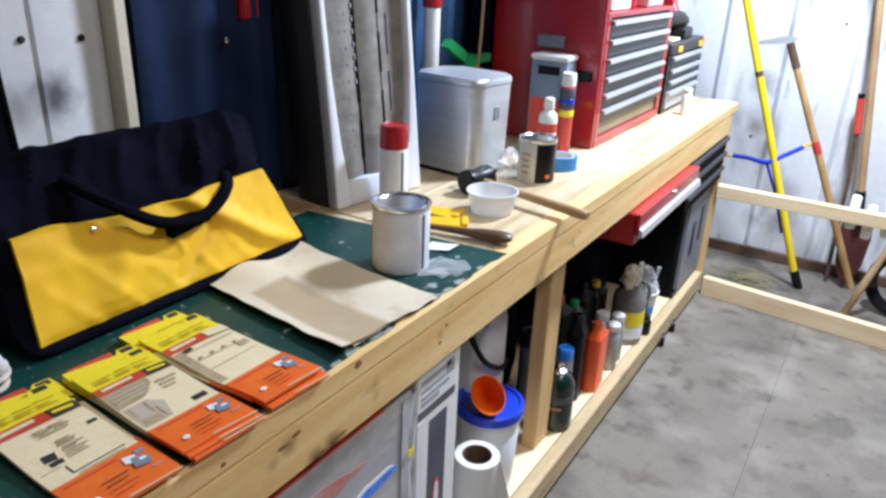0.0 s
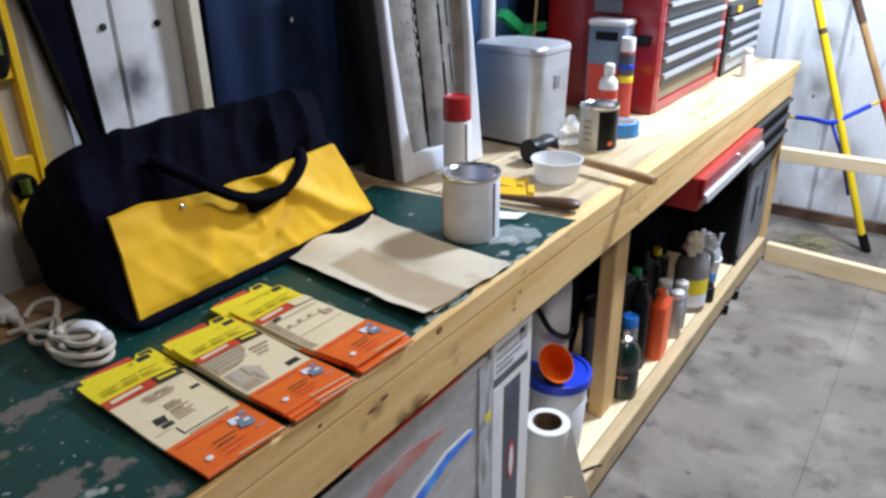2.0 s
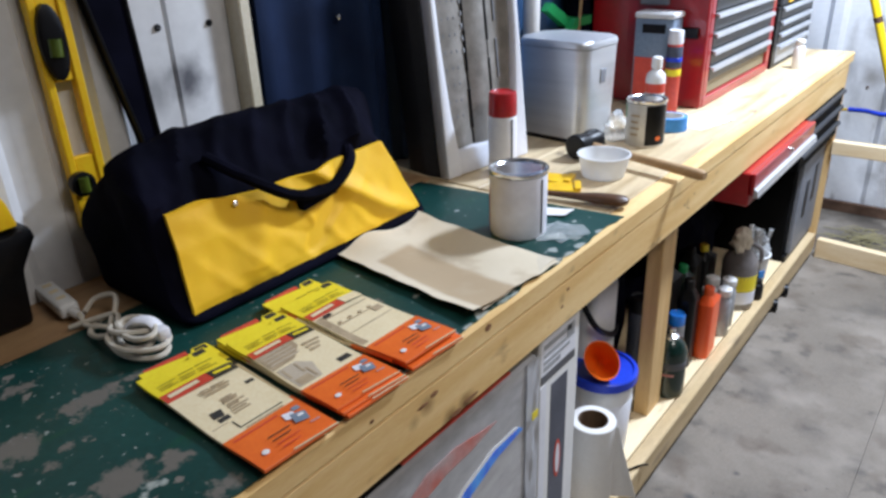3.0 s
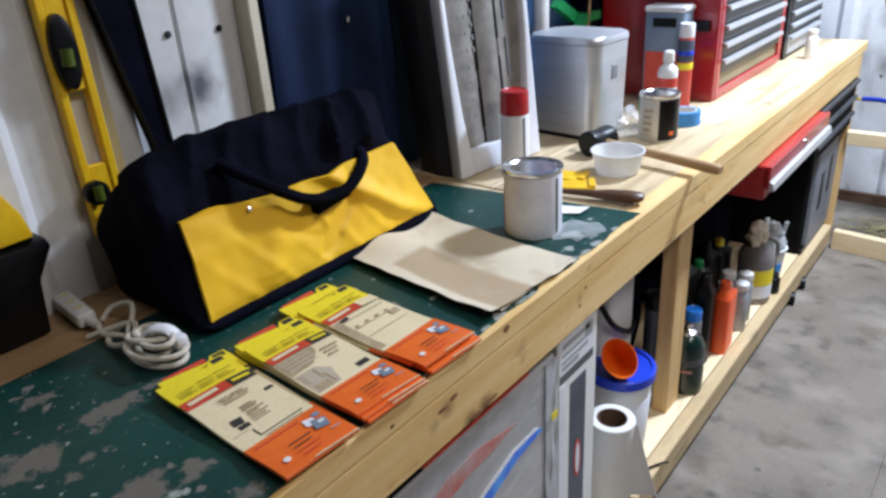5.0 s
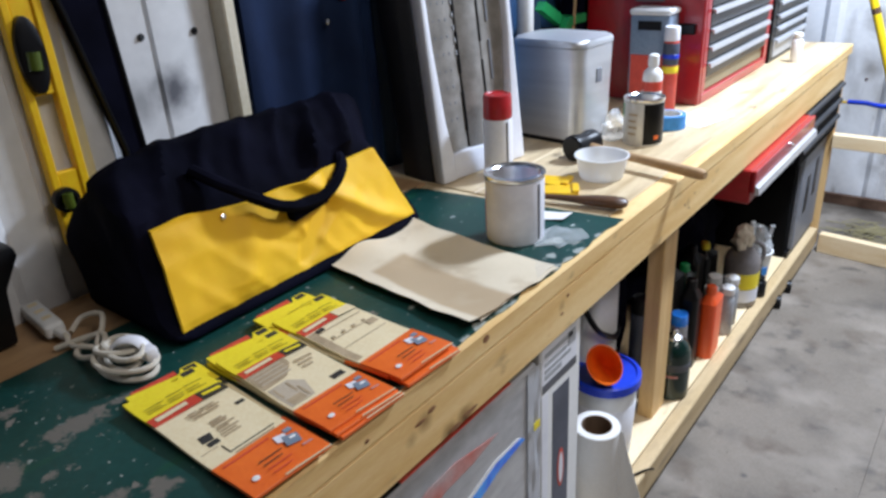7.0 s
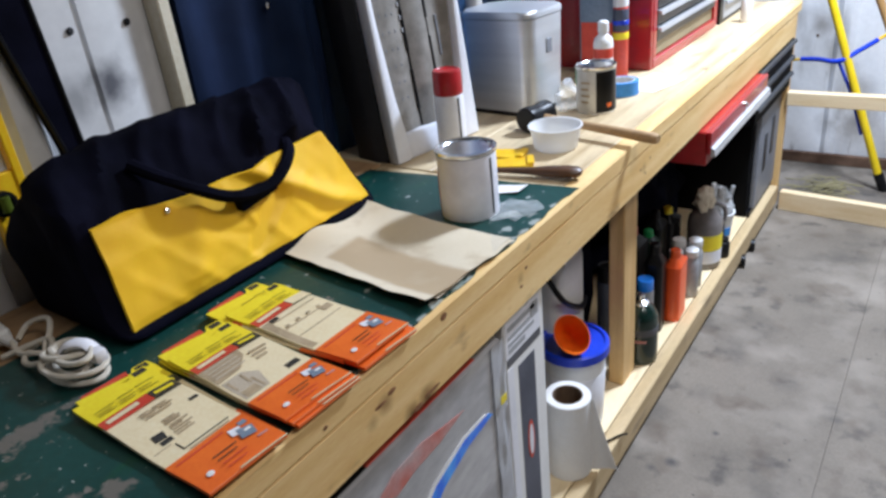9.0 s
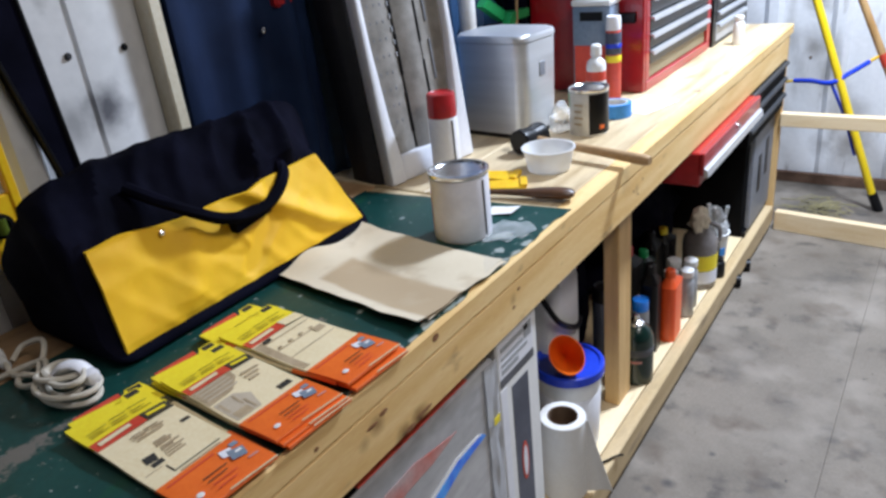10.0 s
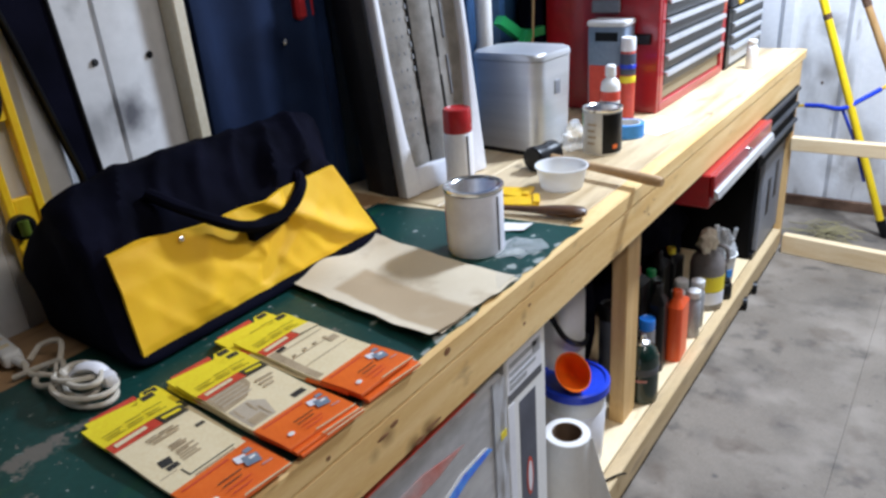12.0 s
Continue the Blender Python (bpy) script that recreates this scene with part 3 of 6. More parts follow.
def tool_bag():
    bag = thing("tool_bag", "black and yellow canvas tool bag standing on the bench", "bag", pose(-0.47, 2.78, TOP + 0.003))
    prof = [(-0.360, 0.934), (-0.336, 0.938), (-0.335, 0.948), (-0.351, 0.966), (-0.358, 1.00), (-0.370, 1.05), (-0.386, 1.10), (-0.414, 1.146), (-0.446, 1.178), (-0.480, 1.190), (-0.520, 1.182), (-0.562, 1.146),
            (-0.592, 1.09), (-0.605, 1.01), (-0.600, 0.95), (-0.580, 0.934)]
    prof = [(p.x, p.y) for p in smooth_path([(x, z, 0) for x, z in prof], 3)]
    n, b = 80, bmesh.new()
    cx, cz = -0.48, 1.03

    def wrinkle(x, y, z):
        v = Vector((x * 9, y * 9, z * 9))
        u = y * 88 + x * 60 + 2.0 * noise.noise(v * 0.8)
        fold = (0.5 + 0.5 * math.sin(u)) ** 3 * (0.5 + noise.noise(v * 0.6 + Vector((7, 0, 0))))
        return 0.013 * noise.noise(v) + 0.006 * noise.noise(v * 2.3) + 0.015 * fold + 0.0025 * noise.noise(v * 6)
    rings = []
    for i in range(n + 1):
        t = i / n
        k = 1.0 - 0.045 * max(0.0, (abs(t - 0.5) - 0.45) / 0.05) ** 2
        ring = []
        for x, z in prof:
            up = (z - 0.934) / 0.25
            y0, y1 = 2.520 - 0.004 * up, 3.066 - 0.040 * up - 0.060 * up * max(0.0, min(1.0, (x + 0.46) / 0.06))
            y = y0 + t * (y1 - y0)
            sag = 0.004 * math.sin(t * math.pi) * max(0.0, up - 0.5) * 2 + max(0.0, (0.24 - t) / 0.24) ** 1.3 * max(0.0, up - 0.35) * (0.080 if x < -0.49 else 0.026)
            w = wrinkle(x, y, z) * (0.0 if x > -0.40 and z < 1.11 else 1.0) if z > 0.945 else 0
            xx, zz = cx + (x - cx) * k, cz + (z - cz) * k - sag + w * 0.7
            ring.append(b.verts.new((xx + w, y, max(zz, 0.934))))
        rings.append(ring)
    m = len(prof)
    for r, q in zip(rings, rings[1:]):
        for j in range(m):
            b.faces.new((r[j], r[(j + 1) % m], q[(j + 1) % m], q[j]))
    for ring, d in ((rings[0], -1), (rings[-1], 1)):
        last = ring
        for k, out in ((0.93, 0.005), (0.70, 0.008 if d < 0 else 0.014), (0.3, 0.004 if d < 0 else 0.016)):
            c = sum((v.co for v in ring), Vector()) / m
            cur = [b.verts.new(c + (v.co - c) * k + Vector((0, d * out + 0.009 * noise.noise(v.co * 13), 0))) for v in ring]
            for j in range(m):
                b.faces.new((last[j], last[(j + 1) % m], cur[(j + 1) % m], cur[j]))
            last = cur
        b.faces.new(last)
    body = part("body", b, BLACK_CLOTH, bag)
    # yellow front panel, sewn on
    b = bmesh.new()
    nu, nv = 150, 46
    grid = []
    for i in range(nu + 1):
        t = i / nu
        row = []
        for j in range(nv + 1):
            s = j / nv
            top = 1.100 + 0.008 * math.exp(-((t - 0.12) / 0.09) ** 2) - 0.007 * math.sin(t * math.pi)
            z = (0.954 + 0.004 * t) + s * (top - 0.954 - 0.004 * t)
            up = (z - 0.934) / 0.25
            x = np.interp(z, [0.940, 0.965, 1.00, 1.05, 1.10], [-0.350, -0.350, -0.358, -0.370, -0.386]) + 0.010
            y = 2.528 + 0.014 * up + t * ((3.060 - 0.104 * up) - (2.528 + 0.014 * up))
            f = Vector((y * 11, z * 11, 4.0))
            crease = 0.010 * math.exp(-((y - 2.86 + (z - 1.06) * 1.4) / 0.028) ** 2) - 0.008 * math.exp(-((y - 2.80 - (z - 1.0) * 0.9) / 0.02) ** 2)
            for ang in (0.5, 1.25, 2.0, 2.7, 3.5):
                cy, cz = y - 2.800, z - 0.985
                along, off = cy * math.cos(ang) + cz * math.sin(ang), -cy * math.sin(ang) + cz * math.cos(ang)
                crease += 0.0042 * math.exp(-(off / 0.007) ** 2) * math.exp(-max(0.0, along) / 0.055) * (1 - math.exp(-(max(0.0, along) / 0.022) ** 2)) * (1 if ang < 2.4 else -0.6)
            crease += 0.006 * math.exp(-((y - 2.66 - (z - 1.0) * 0.5) / 0.03) ** 2)
            row.append(b.verts.new((x + max(-0.005, (0.0035 * noise.noise(f) + 0.0018 * noise.noise(f * 3)) * min(1.0, 4 * s) + crease * 1.4 * min(1.0, 5 * s) + 0.002 * (0.5 + 0.5 * math.sin(y * 75 + z * 60 + 3 * noise.noise(f * 0.5))) ** 4 * (1 - s)), y, z)))
        grid.append(row)
    for i in range(nu):
        for j in range(nv):
            b.faces.new((grid[i][j], grid[i + 1][j], grid[i + 1][j + 1], grid[i][j + 1]))
    ext = bmesh.ops.extrude_face_region(b, geom=b.faces[:])
    for v in ext["geom"]:
        if isinstance(v, bmesh.types.BMVert):
            v.co.x -= 0.007
    part("front_panel", b, YELLOW_CLOTH, bag, "bright yellow canvas front panel")
    path = smooth_path([(-0.428, 2.87, 1.151), (-0.415, 2.887, 1.139), (-0.4, 2.907, 1.12), (-0.38, 2.91, 1.099), (-0.362, 2.886, 1.082), (-0.35, 2.84, 1.064), (-0.342, 2.787, 1.065), (-0.34, 2.737, 1.079), (-0.345, 2.695, 1.105), (-0.36, 2.667, 1.127), (-0.385, 2.655, 1.139), (-0.405, 2.647, 1.148), (-0.418, 2.642, 1.154)], 5)
    part("handle", bm_tube(path, 0.0112, 8, flat=0.85), BLACK_CLOTH, bag)
    part("label_patch", bm_prism([(2.762, 1.042), (2.838, 1.052), (2.844, 1.068), (2.760, 1.070)], -0.362, -0.3430, axis=0), BLACK_CLOTH, bag, "small dark sewn patch")
    k = bm_lathe([(0.005, -0.001), (0.005, 0.001), (0.003, 0.0025)], 12)
    k.transform(Matrix.Translation((-0.3665, 2.648, 1.087)) @ Matrix.Rotation(radians(90), 4, "Y"))
    part("rivet", k, TIN, bag, "bright metal rivet")
    part("zip_flap", bm_tube(smooth_path([(-0.482, 2.575, 1.158), (-0.486, 2.69, 1.180), (-0.484, 2.80, 1.183), (-0.482, 2.97, 1.174)]), 0.009, 6, flat=0.5), BLACK_CLOTH, bag)
    return bag


tool_bag()

# ---- sanding packs ----


def sanding_pack():
    """A flat printed pack, 265 x 104 mm, its yellow header towards -x. Origin at the near right corner of the footer."""
    p = thing("sandpaper_pack", "printed sandpaper pack with yellow header and orange footer", "sandpaper", group="sandpaper packs on the bench")
    card = part("card", bm_box((-0.212, 0, 0), (-0.004, 0.104, 0.0040), 0.0006), CARD_TAN, p)
    head = part("header", bm_prism([(-0.266, 0.0), (-0.200, 0.0), (-0.200, 0.104), (-0.252, 0.104), (-0.268, 0.100), (-0.268, 0.078), (-0.258, 0.072)], 0.0005, 0.0046, axis=2), CARD_YELLOW, p, "yellow header card")
    part("header_tab", bm_box((-0.266, 0.080, 0.0047), (-0.257, 0.098, 0.0050)), INK, head, "black printed tab")
    for y0, y1, x in ((0.010, 0.034, -0.224), (0.038, 0.060, -0.224), (0.066, 0.092, -0.225), (0.010, 0.030, -0.229), (0.040, 0.062, -0.230), (0.066, 0.086, -0.231), (0.010, 0.036, -0.235), (0.042, 0.064, -0.238), (0.068, 0.094, -0.240)):
        part("print_bar", bm_box((x, y0, 0.0047), (x + 0.0020, y1, 0.0050)), OLIVE_INK, head)
    part("red_strip", bm_box((-0.212, 0.0006, 0.0041), (-0.192, 0.066, 0.0052)), CARD_RED, p, "red printed strip")
    part("print_bar", bm_box((-0.206, 0.008, 0.0053), (-0.198, 0.050, 0.0055)), CARD_TAN, p)
    part("grade_strip", bm_box((-0.212, 0.067, 0.0041), (-0.192, 0.1034, 0.0052)), INK, p, "black strip with yellow print")
    part("print_bar", bm_box((-0.205, 0.072, 0.0053), (-0.199, 0.098, 0.0055)), CARD_YELLOW, p)
    foot = part("footer", bm_box((-0.078, -0.001, 0.0002), (0, 0.105, 0.0050), 0.0006), CARD_ORANGE, p, "orange footer card")
    part("seal", bm_lathe([(0.0046, 0.0050), (0.0046, 0.0054), (0.004, 0.0055)], 8, at=(-0.022, 0.018, 0)), PAPER, foot, "small white printed seal")
    for i in range(4):
        part("print_bar", bm_box((-0.040 + 0.009 * i, 0.034, 0.0051), (-0.0385 + 0.009 * i, 0.066 - 0.006 * (i % 2), 0.0054)), CARD_RED if i > 1 else INK, foot)
    part("print_bar", bm_box((-0.070, 0.008, 0.0051), (-0.067, 0.070, 0.0054)), CARD_RED, foot)
    pic = part("picture", bm_prism([(-0.064, 0.072), (-0.050, 0.069), (-0.044, 0.080), (-0.060, 0.086)], 0.0051, 0.0054, axis=2), LABEL_GREY, foot, "small printed picture of a sander")
    part("print_patch", bm_prism([(-0.056, 0.078), (-0.036, 0.072), (-0.032, 0.090), (-0.050, 0.096)], 0.0055, 0.0058, axis=2), BLUEGREY, pic)
    part("print_bar", bm_box((-0.066, 0.087, 0.0055), (-0.058, 0.097, 0.0057)), BLUEGREY, pic)
    part("print_bar", bm_box((-0.048, 0.083, 0.0059), (-0.044, 0.091, 0.0061)), PAPER, pic)
    part("print_bar", bm_box((-0.026, 0.084, 0.0051), (-0.023, 0.098, 0.0054)), FADED_RED, foot)
    part("cut_edge", bm_box((-0.0008, 0.040, 0.0040), (0.0003, 0.1052, 0.0052)), CARD_TAN, foot, "white cut paper edge")
    return p


def wood_panel_print(p, panel=True):
    if panel:
        part("picture", bm_prism([(-0.191, 0.002), (-0.146, 0.002), (-0.150, 0.040), (-0.172, 0.060), (-0.191, 0.062)], 0.0041, 0.0045, axis=2), CARD_BROWN, p, "brown printed picture of wood panels")
        for i in range(4):
            part("print_bar", bm_prism([(-0.186 + 0.009 * i, 0.006), (-0.183 + 0.009 * i, 0.006), (-0.183 + 0.009 * i, 0.050), (-0.186 + 0.009 * i, 0.054)], 0.0046, 0.0049, axis=2), GRIT, p)
        part("picture", bm_prism([(-0.142, 0.004), (-0.086, 0.004), (-0.086, 0.040), (-0.124, 0.050), (-0.142, 0.034)], 0.0041, 0.0045, axis=2), GRIT, p, "tan printed picture of a drawer")
        for x0, y0, x1, y1 in ((-0.138, 0.008, -0.112, 0.011), (-0.138, 0.028, -0.112, 0.031), (-0.106, 0.008, -0.088, 0.030), (-0.120, 0.034, -0.090, 0.037)):
            part("print_bar", bm_box((x0, y0, 0.0046), (x1, y1, 0.0048)), CARD_BROWN, p)
        part("emblem", bm_box((-0.102, 0.074, 0.0041), (-0.090, 0.094, 0.0045)), INK, p, "black printed emblem")
        for i in range(3):
            part("print_bar", bm_box((-0.172 + 0.010 * i, 0.066, 0.0041), (-0.167 + 0.010 * i, 0.094 - 0.006 * i, 0.0044)), CARD_BROWN, p)
    else:
        part("picture", bm_box((-0.188, 0.002, 0.0041), (-0.086, 0.014, 0.0043)), CARD_BROWN, p, "brown printed edge")
        part("grade_strip", bm_box((-0.2125, 0.0665, 0.0056), (-0.1915, 0.1036, 0.0058)), CARD_TAN, p, "plain tan strip")
        part("emblem", bm_box((-0.188, 0.016, 0.0041), (-0.180, 0.030, 0.0044)), INK, p, "black printed emblem")
        for i in range(3):
            part("print_bar", bm_box((-0.180 + 0.028 * i, 0.010, 0.0041), (-0.178 + 0.028 * i, 0.098, 0.0044)), CARD_BROWN, p)
        for i in range(4):
            part("print_bar", bm_box((-0.158, 0.020 + 0.02 * i, 0.0041), (-0.153, 0.026 + 0.02 * i, 0.0044)), CARD_BROWN, p)
        part("print_bar", bm_box((-0.150, 0.080, 0.0041), (-0.138, 0.098, 0.0044)), CARD_BROWN, p)


def plain_print(p):
    for x, y0, y1 in ((-0.150, 0.046, 0.062), (-0.146, 0.046, 0.066), (-0.142, 0.044, 0.064), (-0.136, 0.046, 0.070), (-0.132, 0.044, 0.060), (-0.127, 0.044, 0.070), (-0.122, 0.042, 0.064), (-0.117, 0.042, 0.066), (-0.180, 0.036, 0.048), (-0.180, 0.052, 0.072), (-0.175, 0.036, 0.056), (-0.175, 0.060, 0.076), (-0.169, 0.038, 0.072)):
        part("print_bar", bm_box((x, y0, 0.0041), (x + 0.0030, y1, 0.0044)), CARD_BROWN, p)
    part("emblem", bm_prism([(-0.136, 0.021), (-0.123, 0.019), (-0.121, 0.033), (-0.134, 0.036)], 0.0041, 0.0045, axis=2), INK, p, "black printed emblem")
    part("emblem", bm_box((-0.120, 0.021, 0.0041), (-0.112, 0.036, 0.0044)), INK, p)
    part("print_bar", bm_box((-0.088, 0.030, 0.0041), (-0.086, 0.092, 0.0044)), INK, p)
    part("print_bar", bm_box((-0.082, 0.034, 0.0041), (-0.079, 0.088, 0.0044)), CARD_BROWN, p)
    part("print_bar", bm_box((-0.108, 0.006, 0.0041), (-0.1065, 0.028, 0.0044)), CARD_BROWN, p)
    part("print_bar", bm_box((-0.104, 0.030, 0.0041), (-0.086, 0.032, 0.0044)), INK, p)
    part("emblem", bm_box((-0.158, 0.088, 0.0041), (-0.152, 0.100, 0.0044)), INK, p)


def bow(p, done=set()):
    """Bends the flat card of a pack into a gentle wave, its header lifting."""
    for o in p.children_recursive:
        if o.data is None or o.data.name in done:
            continue
        b = bmesh.new()
        b.from_mesh(o.data)
        xs = [v.co.x for v in b.verts]
        if max(xs) - min(xs) > 0.03:
            for k in range(-26, 0):
                bmesh.ops.bisect_plane(b, geom=b.verts[:] + b.edges[:] + b.faces[:], plane_co=(k * 0.01, 0, 0), plane_no=(1, 0, 0))
        for v in b.verts:
            x, y = v.co.x, v.co.y
            v.co.z += 0.0030 * (1 - math.cos((x + 0.10) * 34)) * (0.5 + 0.5 * math.sin(y * 30 + 0.4)) + 0.005 * max(0.0, (-x - 0.215) / 0.05) ** 2
        b.to_mesh(o.data)
        b.free()
        done.add(o.data.name)


base_pack = sanding_pack()
bow(base_pack)
for nm, x, y, z, rz, sort in (("a", -0.016, 2.386, 0, -3.4, None), ("a", 0.003, 2.3815, 1, -1.5, plain_print), ("b", 0.006, 2.504, 0, -1.0, None), ("b", 0.002, 2.500, 1, -2.6, None), ("b", -0.005, 2.497, 2, -3.2, wood_panel_print),
                              ("c", 0.004, 2.624, 0, -1.8, None), ("c", -0.026, 2.618, 1, 0.6, None), ("c", -0.003, 2.619, 2, -0.6, "rows")):
    length = {"b": 0.88, "c": 0.95}.get(nm, 1.0) if sort else 1.0
    p = copy_thing(base_pack, pose(x, y, TOP + 0.003 + 0.0048 * z, 0, 0, rz) @ Matrix.Diagonal((length, 1, 1, 1)))
    if sort == "rows":
        q = p.matrix_basis.copy()
        p.matrix_basis = Matrix.Identity(4)
        wood_panel_print(p, False)
        bow(p)
        p.matrix_basis = q
    elif sort is None:
        q = p.matrix_basis.copy()
        p.matrix_basis = Matrix.Identity(4)
        part("header_edge", bm_box((-0.2700, 0.008, 0.0012), (-0.262, 0.070, 0.0038)), CARD_RED, p, "red printed edge behind the header")
        bow(p)
        p.matrix_basis = q
    elif sort:
        q = p.matrix_basis.copy()
        p.matrix_basis = Matrix.Identity(4)
        sort(p)
        bow(p)
        p.matrix_basis = q
for o in (*base_pack.children_recursive, base_pack):
    bpy.data.objects.remove(o)

# ---- sanding sheet ----


def curled_sheet(corners, lift, thick, n=22, inset=0.0):
    """A thin curled sheet over four corners (near-left, near-right, far-right, far-left). lift(u, v) gives its height."""
    b = bmesh.new()
    c = [Vector((*p, 0)) for p in corners]
    rows = []
    for i in range(n + 1):
        row = []
        for j in range(n + 1):
            u, v = inset + (1 - 2 * inset) * i / n, inset + (1 - 2 * inset) * j / n
            p = (c[0] * (1 - u) + c[1] * u) * (1 - v) + (c[3] * (1 - u) + c[2] * u) * v
            e = Vector((noise.noise(Vector((u * 3, v * 6, 1))), noise.noise(Vector((u * 7, v * 3, 5))), 0)) * 0.004 * thick / 0.0012
            row.append(b.verts.new((p.x + e.x, p.y + e.y, lift(u, v))))
        rows.append(row)
    for i in range(n):
        for j in range(n):
            b.faces.new((rows[i][j], rows[i + 1][j], rows[i + 1][j + 1], rows[i][j + 1]))
    ext = bmesh.ops.extrude_face_region(b, geom=b.faces[:])
    for v in ext["geom"]:
        if isinstance(v, bmesh.types.BMVert):
            v.co.z += thick
    return b


sheet = thing("sandpaper_sheet", "curled tan sanding sheet with a pale border lying on the bench", "sandpaper", pose(-0.19, 2.92, TOP + 0.003))
CORN = [(-0.352, 2.818), (-0.013, 2.779), (-0.004, 3.020), (-0.345, 3.042)]


def lift_a(u, v):
    return TOP + 0.004 + 0.009 * (1 - v) ** 3 * u ** 2 + 0.003 * u ** 6 + 0.005 * (1 - v) ** 8 + 0.020 * (1 - u) ** 3 * (0.35 + 0.35 * math.sin(v * 7.5 - 1.0) + 0.3 * v) + 0.0022 * (1 + math.sin(v * 6 + u * 5))


part("face_sheet", curled_sheet(CORN, lift_a, 0.0012, 34), WORN_SHEET, sheet, "cream sheet with a worn brown abrasive band")
part("under_sheet", curled_sheet([(-0.356, 2.850), (-0.012, 2.806), (-0.012, 3.022), (-0.345, 3.062)], lambda u, v: TOP + 0.0032 + 0.006 * u ** 6, 0.0008), BACKING, sheet)

# ---- cans and small things on the bench ----


def can(name, label, x, y, z, r, h, wall, group="", rim=TIN, lid=TIN):
    """A lever-lid paint tin."""
    c = thing(name, label, "can", pose(x, y, z), group)
    part("body", bm_lathe([(r * 0.965, 0), (r * 0.98, 0.001), (r * 0.98, 0.003), (r * 0.972, 0.004), (r * 0.975, h - 0.009), (r, h - 0.0075)], 48, at=(x, y, z)), rim, c)
    part("label", bm_lathe([(r * 0.975, 0.0035), (r * 0.982, 0.0045), (r * 0.982, h - 0.010), (r * 0.978, h - 0.009)], 48, at=(x, y, z)), wall, c, "paper label round the tin")
    part("rim", bm_lathe([(r, h - 0.0065), (r * 1.02, h - 0.004), (r * 1.02, h), (r * 0.97, h), (r * 0.96, h - 0.0035)], 48, at=(x, y, z)), rim, c)
    part("lid", bm_lathe([(r * 0.87, h - 0.0033), (r * 0.87, h - 0.001), (r * 0.82, h - 0.0004), (r * 0.77, h - 0.0026), (r * 0.5, h - 0.0029), (0.002, h - 0.0028)], 48, at=(x, y, z)), lid, c, "bright pressed metal lid")
    return c


def sector(r, a0, a1, z0, z1, at, n=14, thick=0.0006):
    b = bmesh.new()
    pts = [(at[0] + rr * math.cos(a), at[1] + rr * math.sin(a)) for rr, k in ((r + thick, 1), (r, -1)) for a in [radians(a0 + (a1 - a0) * i / n) for i in range(n + 1)][::k]]
    return bm_prism(pts, z0, z1, axis=2, bm=b)


paint = can("paint_can", "quart paint tin with a plain grey white label on green paint", -0.140, 3.101, TOP + 0.003, 0.054, 0.127, TIN_LABEL)
part("label_seam", sector(0.0532, -8, -3, TOP + 0.012, TOP + 0.116, (-0.140, 3.101)), INK, paint, "dark vertical label edge")
part("red_patch", sector(0.0532, 200, 224, TOP + 0.02, TOP + 0.092, (-0.140, 3.101)), CARD_RED, paint, "red printed patch")

STAIN_LABEL = mat("cream_grey_label", (0.56, 0.55, 0.52), (0.66, 0.65, 0.61), 8, 0.35, 0.2, 0.04, 90)
stain = can("stain_can", "quart wood stain tin with cream and black label", -0.186, 3.775, TOP, 0.050, 0.118, STAIN_LABEL)
part("dark_label", sector(0.0492, -66, 60, TOP + 0.006, TOP + 0.107, (-0.186, 3.775)), BLACK, stain, "black half of the label")
part("label_picture", sector(0.0498, -34, -18, TOP + 0.018, TOP + 0.028, (-0.186, 3.775)), CARD_ORANGE, stain)
part("green_label", sector(0.0492, -178, -138, TOP + 0.070, TOP + 0.104, (-0.186, 3.775)), GREENP, stain)
for i in range(4):
    part("print_bar", sector(0.0498, -112, -84 - 4 * (i % 2), TOP + 0.078 - 0.016 * i, TOP + 0.083 - 0.016 * i, (-0.186, 3.775)), CARD_BROWN, stain)


def spray_can(x, y, z, r, h, body, cap, label, cap_h=0.045, group=""):
    c = thing("spray_can", label, "spray can", pose(x, y, z), group)
    part("body", bm_lathe([(r * 0.9, 0), (r, 0.004), (r, h - cap_h - 0.012), (r * 0.94, h - cap_h - 0.004), (r * 0.80, h - cap_h)], 32, at=(x, y, z)), body, c)
    part("rim", bm_lathe([(r * 0.98, 0.0), (r * 1.03, 0.002), (r * 1.03, 0.006), (r * 0.98, 0.008)], 32, at=(x, y, z)), TIN, c)
    part("cap", bm_lathe([(r * 0.96, h - cap_h - 0.004), (r * 0.99, h - cap_h), (r * 0.96, h - 0.006), (r * 0.90, h - 0.001), (r * 0.80, h), (r * 0.7, h - 0.003)], 32, at=(x, y, z)), cap, c)
    return c


sc = spray_can(-0.365, 3.385, TOP, 0.033, 0.190, LABEL_GREY, RED_CAP, "grey spray paint can with a red cap", 0.050)
part("label_edge", sector(0.0332, -22, -14, TOP + 0.01, TOP + 0.13, (-0.365, 3.385)), INK, sc)

